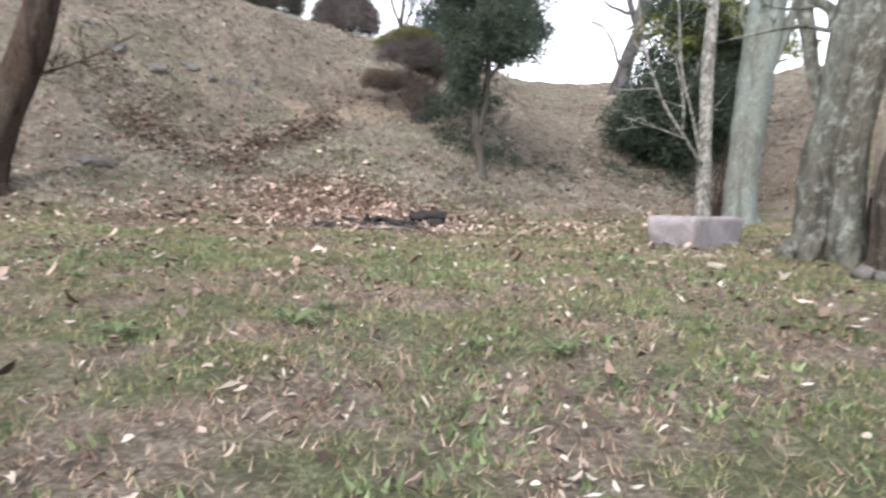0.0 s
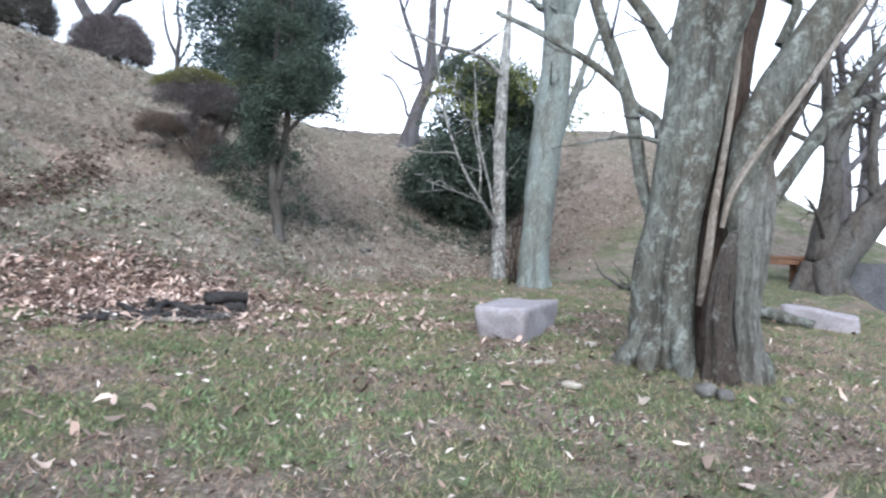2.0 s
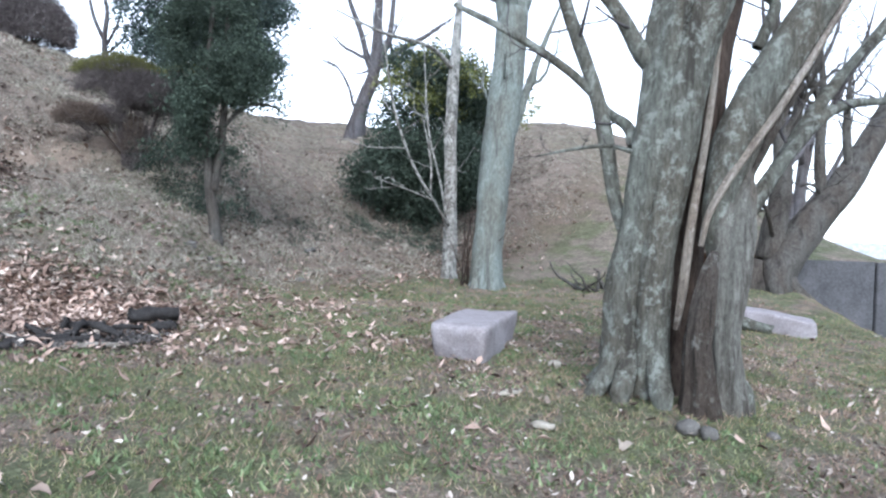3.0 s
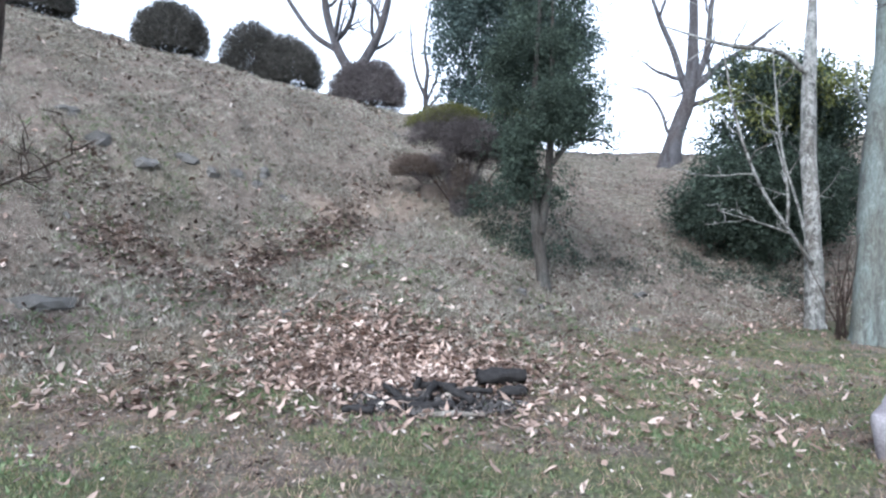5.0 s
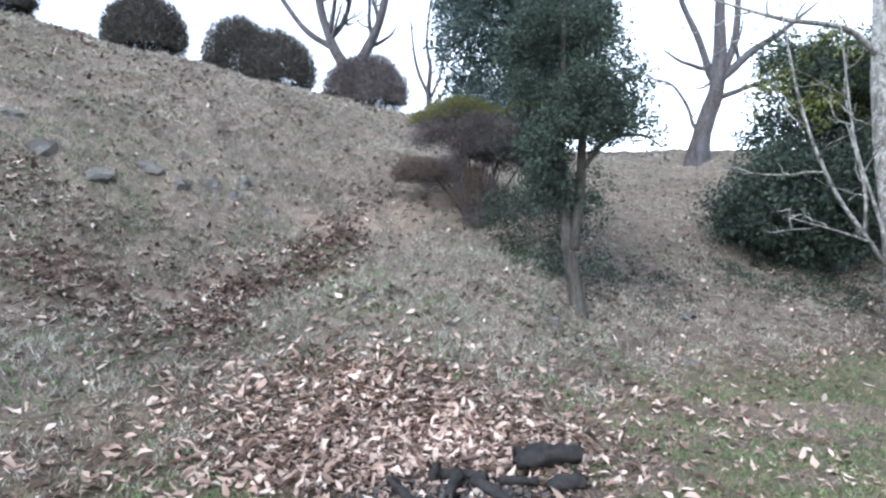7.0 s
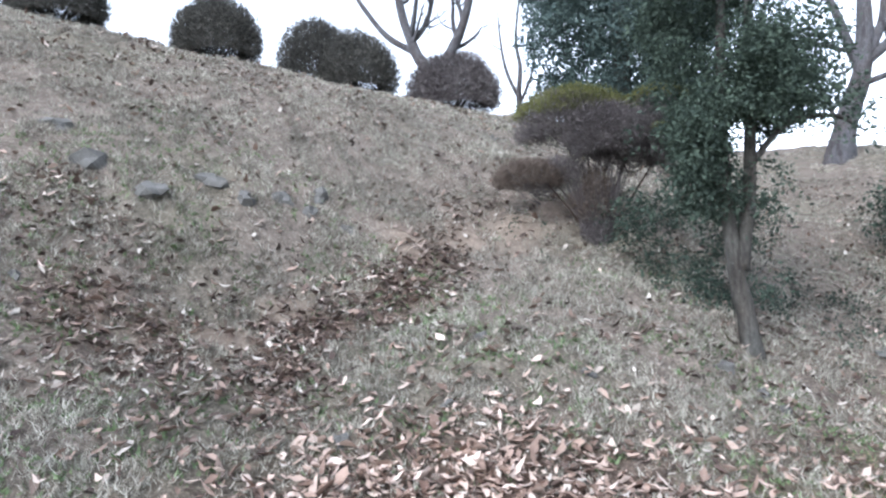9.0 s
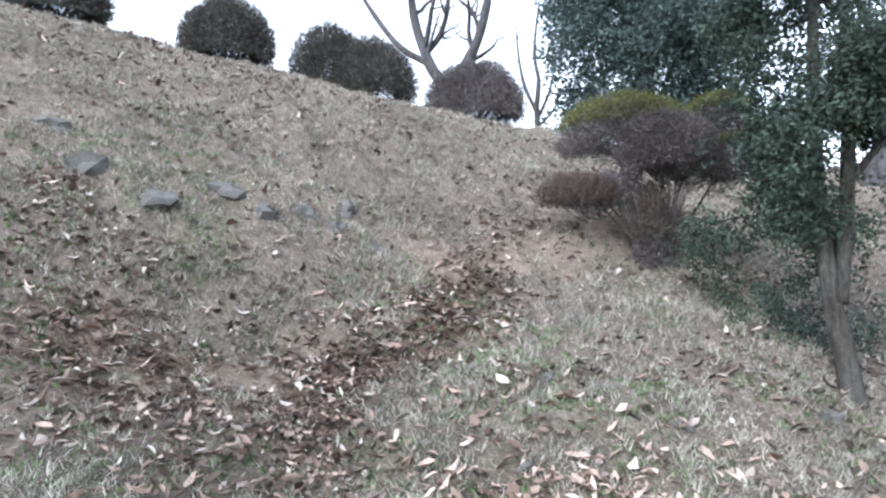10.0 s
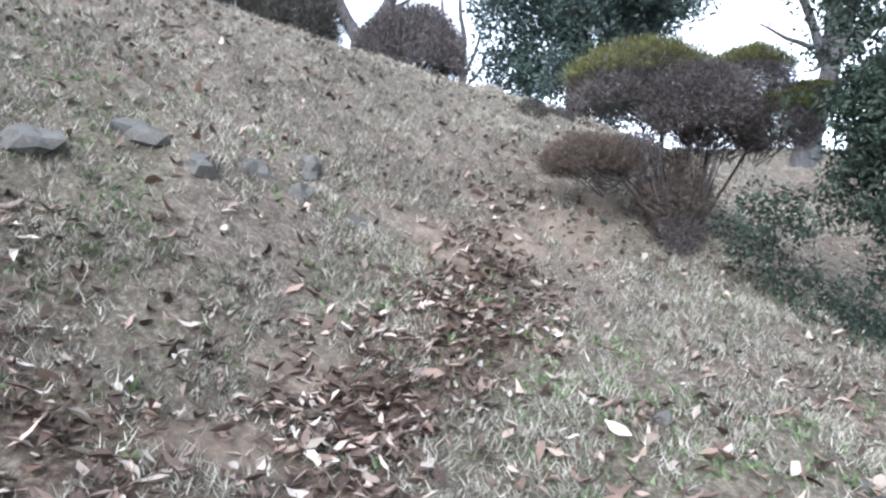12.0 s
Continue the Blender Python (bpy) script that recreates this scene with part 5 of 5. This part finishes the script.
G_ = np.random.default_rng(100)
x, y = scatter(G_, 130000, -9, 10.5, -9, 4, lambda x, y: (1 - on_slope(x, y)) * near_weight(x, y) * (0.12 + 0.88 * greenness(x, y)) * free_ground(x, y) * (1 - 0.8 * drift(x, y)))
x, y = tussocks(G_, x, y, 7, 0.028)
single("lawn_grass", mesh_fast("lawn_grass", *blades(G_, x, y, 0.04, 0.008, 1.1)), LAWN_GREEN, Matrix(), "short patchy green winter grass of the lawn", "grass", "", "stuff")
x, y = scatter(G_, 130000, -9, 10.5, -9, 4, lambda x, y: (1 - on_slope(x, y)) * near_weight(x, y) * (1 - 0.55 * greenness(x, y)) * free_ground(x, y) * (1 - 0.8 * drift(x, y)))
x, y = tussocks(G_, x, y, 6, 0.03)
single("straw_grass", mesh_fast("straw_grass", *blades(G_, x, y, 0.055, 0.006, 1.35)), STRAW, Matrix(), "short dead brown grass between the green patches", "grass", "", "stuff")
x, y = scatter(G_, 230000, -11, 12, -1.5, 14.5, lambda x, y: on_slope(x, y) * np.clip(1.2 - np.hypot(x + 2.5, y - 2) / 14, 0.42, 1) * (0.12 + 0.88 * tuft(x, y, 3.2, 60)) * (1 - 0.7 * gully(x, y)) * (1 - 0.5 * drift(x, y)) * (1 - np.clip(bare_earth(x, y), 0, 1)))
x, y = tussocks(G_, x, y, 14, 0.036)
single("slope_grass", mesh_fast("slope_grass", *blades(G_, x, y, 0.072, 0.0095, 1.2)), STRAW_GREY, Matrix(), "matted greyish dormant grass on the slope", "grass", "", "stuff")
x, y = scatter(G_, 80000, -8, 9, -9, 9, lambda x, y: smooth(0.53, 0.67, fbm(x * 2.3, y * 2.3, 0, 81)) * (0.6 + 0.4 * (1 - on_slope(x, y))) * near_weight(x, y) * free_ground(x, y))
x, y = tussocks(G_, x, y, 6, 0.03)
single("weeds", mesh_fast("weeds", *blades(G_, x, y, 0.042, 0.015, 1.15)), WEED, Matrix(), "bright green weeds in scattered clumps", "weeds", "", "stuff")


x, y = scatter(G_, 60000, -7, 5, -8.6, 4.5, lambda x, y: 0.6 * smooth(0.54, 0.66, fbm(x * 1.9, y * 1.9, 0, 83) + (0.04 + 0.06 * (1 - smooth(-3, -1, x))) * smooth(-2, 0, y)) * (1 - smooth(2.6, 5.5, y)) * free_ground(x, y) * (1 - drift(x, y)))
x, y = tussocks(G_, x, y, 5, 0.022)
single("broadleaf_weeds", mesh_fast("broadleaf_weeds", *blades(G_, x, y, 0.05, 0.026, 1.25)), WEED, Matrix(), "low broad-leaved green weeds at the foot of the slope", "weeds", "", "stuff")


def fallen(rng, x, y, size, lift=0.012):
    """Curled fallen leaves: a lens outline about a raised or sunk midrib."""
    n = len(x)
    z = lie(x, y) + lift + rng.uniform(0, 0.035, n)
    a = rng.uniform(0, 2 * np.pi, n)
    d = np.stack([np.cos(a), np.sin(a), rng.normal(0, 0.4, n)], 1)
    e = np.stack([-np.sin(a), np.cos(a), rng.normal(0, 0.35, n)], 1)
    u = np.array([0, 0, 1.0])
    L = (size * rng.uniform(0.55, 1.3, n))[:, None]
    W = L * rng.uniform(0.11, 0.27, n)[:, None]
    c1, c2 = rng.uniform(-0.15, 0.45, n)[:, None], rng.uniform(-0.4, 1.3, n)[:, None]
    p = np.stack([x, y, z], 1)
    def jog():
        return rng.uniform(0.65, 1.35, n)[:, None]

    base, tip = p - d * L * 0.5 + u * L * c1 * 0.5, p + d * L * 0.5 * jog() + u * L * c1 + e * W * (jog() - 1)
    l1, r1 = p - d * L * 0.16 * jog() - e * W * jog() + u * W * c2, p - d * L * 0.1 * jog() + e * W * jog() + u * W * c2 * jog()
    l2, r2 = p + d * L * 0.2 * jog() - e * W * 0.8 * jog() + u * W * c2 * jog(), p + d * L * 0.2 * jog() + e * W * 0.8 * jog() + u * W * c2
    v = np.stack([base, r1, r2, tip, l2, l1, p], 1).reshape(-1, 3)
    i = np.arange(n)[:, None] * 7
    f_ = np.concatenate([i + [k, (k + 1) % 6, 6] for k in range(6)], 1).reshape(-1, 3)
    return v, f_


x1, y1 = scatter(G_, 42000, -4, 2, -1.7, 2.2, lambda x, y: 0.5 * drift(x, y) + 0.03)
x2, y2 = scatter(G_, 90000, -6, 10, -2, 9, lambda x, y: 0.12 * belt(x, y) * smooth(0.25, 0.6, fbm(x, y, 0, 91)))
x3, y3 = scatter(G_, 50000, -9, 9, -9, 4, lambda x, y: 0.02 * (1 - on_slope(x, y)) * smooth(-7.5, -3.5, y))
x4, y4 = scatter(G_, 90000, -10, 10, -2, 12, lambda x, y: 0.03 * on_slope(x, y) + 0.30 * gully(x, y) * (1 - smooth(3.8, 4.6, y)))
x, y = np.concatenate([x1, x2, x3, x4]), np.concatenate([y1, y2, y3, y4])
k_ = free_ground(x, y) + 0.22 > G_.random(len(x))
single("leaf_litter", mesh_fast("leaf_litter", *fallen(G_, x[k_], y[k_], 0.1)), LEAF_PALE, Matrix(), "pale tan dead leaves drifted on the grass", "leaves", "", "stuff")
x1, y1 = scatter(G_, 30000, -6, 0.5, 0.2, 6.5, lambda x, y: 0.6 * gully(x, y))
x2, y2 = scatter(G_, 160000, -10, 10, -2, 12, lambda x, y: np.clip(0.10 * on_slope(x, y) * (0.12 + 1.5 * smooth(0.42, 0.62, 0.5 * fbm(x * 0.8, y * 0.8, 0, 95) + 0.5 * fbm(x * 3, y * 3, 0, 96))) + 0.22 * under_trees(x, y) + 0.10 * np.exp(-((((x - 0.8) / 2.2) ** 2 + ((y - 2.9) / 1.3) ** 2) ** 2)) * smooth(0.35, 0.6, fbm(x * 1.6, y * 1.6, 0, 92)), 0, 1))
x3, y3 = scatter(G_, 16000, -4, 2, -1.7, 2.2, lambda x, y: 0.5 * drift(x, y))
x4, y4 = scatter(G_, 20000, -6.5, -1.5, -1.8, 2.5, lambda x, y: (0.08 + 0.27 * smooth(0.2, 1.2, y)) * smooth(0.42, 0.62, fbm(x * 1.2, y * 1.2, 0, 97)) * (1 - drift(x, y)))
x5, y5 = scatter(G_, 40000, -9, 9, -9, 4, lambda x, y: 0.05 * (1 - on_slope(x, y)) * smooth(0.4, 0.7, fbm(x * 0.7, y * 0.7, 0, 98)))
x, y = np.concatenate([x1, x2, x3, x4, x5]), np.concatenate([y1, y2, y3, y4, y5])
single("leaf_litter", mesh_fast("leaf_litter", *fallen(G_, x, y, 0.085)), LEAF_BROWN, Matrix(), "brown dead leaves caught in the grass of the slope", "leaves", "", "stuff")

x, y = scatter(G_, 60000, -6, 6, -8.5, 1, lambda x, y: 0.6 * (1 - on_slope(x, y)) * (0.15 + 0.85 * (1 - greenness(x, y)) ** 2) * free_ground(x, y))
single("leaf_crumbs", mesh_fast("leaf_crumbs", *fallen(G_, x, y, 0.04)), LEAF_BROWN, Matrix(), "small broken bits of brown leaf in the lawn", "leaves", "", "stuff")

# Weed rosettes in the lawn.
ROSETTES = [(-0.26, -5.79, 0.15), (0.85, -5.95, 0.12), (0.53, -5.94, 0.09), (-0.88, -6.05, 0.12), (-0.19, -5.5, 0.08), (-1.18, 2.52, 0.08), (-4.76, 2.33, 0.10), (1.6, -5.4, 0.09), (-1.6, -5.2, 0.10)]
def rosette(x, y, size, seed):
    rng = np.random.default_rng(seed)
    v, f = [Vector((0, 0, 0.004))], []
    for k in range(15):
        a = 2.4 * k + rng.uniform(-0.3, 0.3)
        L, W = size * rng.uniform(0.6, 1.1), size * rng.uniform(0.14, 0.22)
        rise = rng.uniform(0.25, 0.8)
        o = Vector((math.cos(a), math.sin(a), 0))
        e = Vector((-o.y, o.x, 0))
        b0 = len(v)
        for u_, wd, up in ((0.35, 0.8, 0.75), (0.7, 1.0, 1.0), (1.0, 0.1, 0.8)):
            c0 = o * (L * u_) + Vector((0, 0, size * rise * 0.6 * up))
            v += [c0 - e * W * 0.5 * wd + Vector((0, 0, 0.12 * W)), c0, c0 + e * W * 0.5 * wd + Vector((0, 0, 0.12 * W))]
        f += [(0, b0 + 1, b0), (0, b0 + 2, b0 + 1)]
        for q in range(2):
            for w in range(2):
                i0 = b0 + 3 * q + w
                f.append((i0, i0 + 1, i0 + 4, i0 + 3))
    single("weed_rosette", mesh_of("weed_rosette", v, f, True), WEED, pose(x, y, float(lie(x, y)) + 0.005), "leafy green weed rosette in the lawn", "weed", "weed rosettes in the lawn")


for k, (x, y, size) in enumerate(ROSETTES):
    rosette(x, y, size, 500 + k)

# Loose leaves that lie singly beside the way.
leaf_meshes = []
for k in range(8):
    me = mesh_fast("fallen_leaf", *fallen(np.random.default_rng(300 + k), np.zeros(1), np.zeros(1), 0.082))
    co = np.array([v.co for v in me.vertices])
    co -= [0, 0, co[:, 2].min()]
    me.vertices.foreach_set("co", co.astype(np.float32).ravel())
    me.materials.append(LEAF_LOOSE)
    leaf_meshes.append(me)
SINGLES = [(-0.26, -6.51), (-0.08, -6.68), (1.35, -5.7), (-0.74, -5.84), (-1.25, -5.51), (-1.02, -4.13), (-0.4, -5.06), (-0.36, -4.36), (0.09, -4.02), (-3.8, 1.03), (-2.1, 2.15), (-3.54, 1.77), (-2.05, 2.14), (-2.24, 1.9), (-3.78, 1.69)]
STICKS = [(-3.77, 0.18), (-2.52, 0.82), (-3.7, 4.11), (-3.7, 4.09), (-3.73, 2.8), (-3.65, 2.11), (-3.63, -0.28), (-2.62, 3.3), (-0.47, 3.18)]
LX, LY = scatter(G_, 900, -4.5, 3.2, -7.5, 4.5, lambda x, y: 0.2 * smooth(-7, -3, y) + 0.05 + 0.3 * gully(x, y))
for k, (x, y) in enumerate(zip(LX[:280], LY[:280])):
    ob = new("fallen_leaf", leaf_meshes[k % 8])
    ob.matrix_world = pose(x, y, float(lie(x, y)) + 0.012, G_.uniform(-20, 20), G_.uniform(-20, 20), G_.uniform(0, 360))
    tagged(ob, "dry curled tan leaf lying singly on the grass", "leaf", "loose fallen leaves")

# Notable single leaves and dry sticks.
for k, (x, y) in enumerate(SINGLES):
    ob = new("fallen_leaf", leaf_meshes[(3 * k) % 8])
    ob.matrix_world = pose(x, y, float(lie(x, y)) + 0.02, 12, -15, 77 * k)
    tagged(ob, "dry curled tan leaf lying singly on the grass", "leaf", "loose fallen leaves")
srng = random.Random(77)
for x, y in STICKS:
    a = srng.uniform(0, 6.28)
    z = float(lie(x, y)) + 0.03
    q, s = grow(srng, (x, y, z), (math.cos(a), math.sin(a), 0.15), srng.uniform(0.18, 0.4), 0.008, -0.02, 0.12, 5, 0.5)
    single("stick", Tubes().add(q, s, 6, 0.15).mesh("stick"), DEADWOOD, Matrix(), "thin dry bare stick lying on the slope", "stick", "dry sticks on the slope")
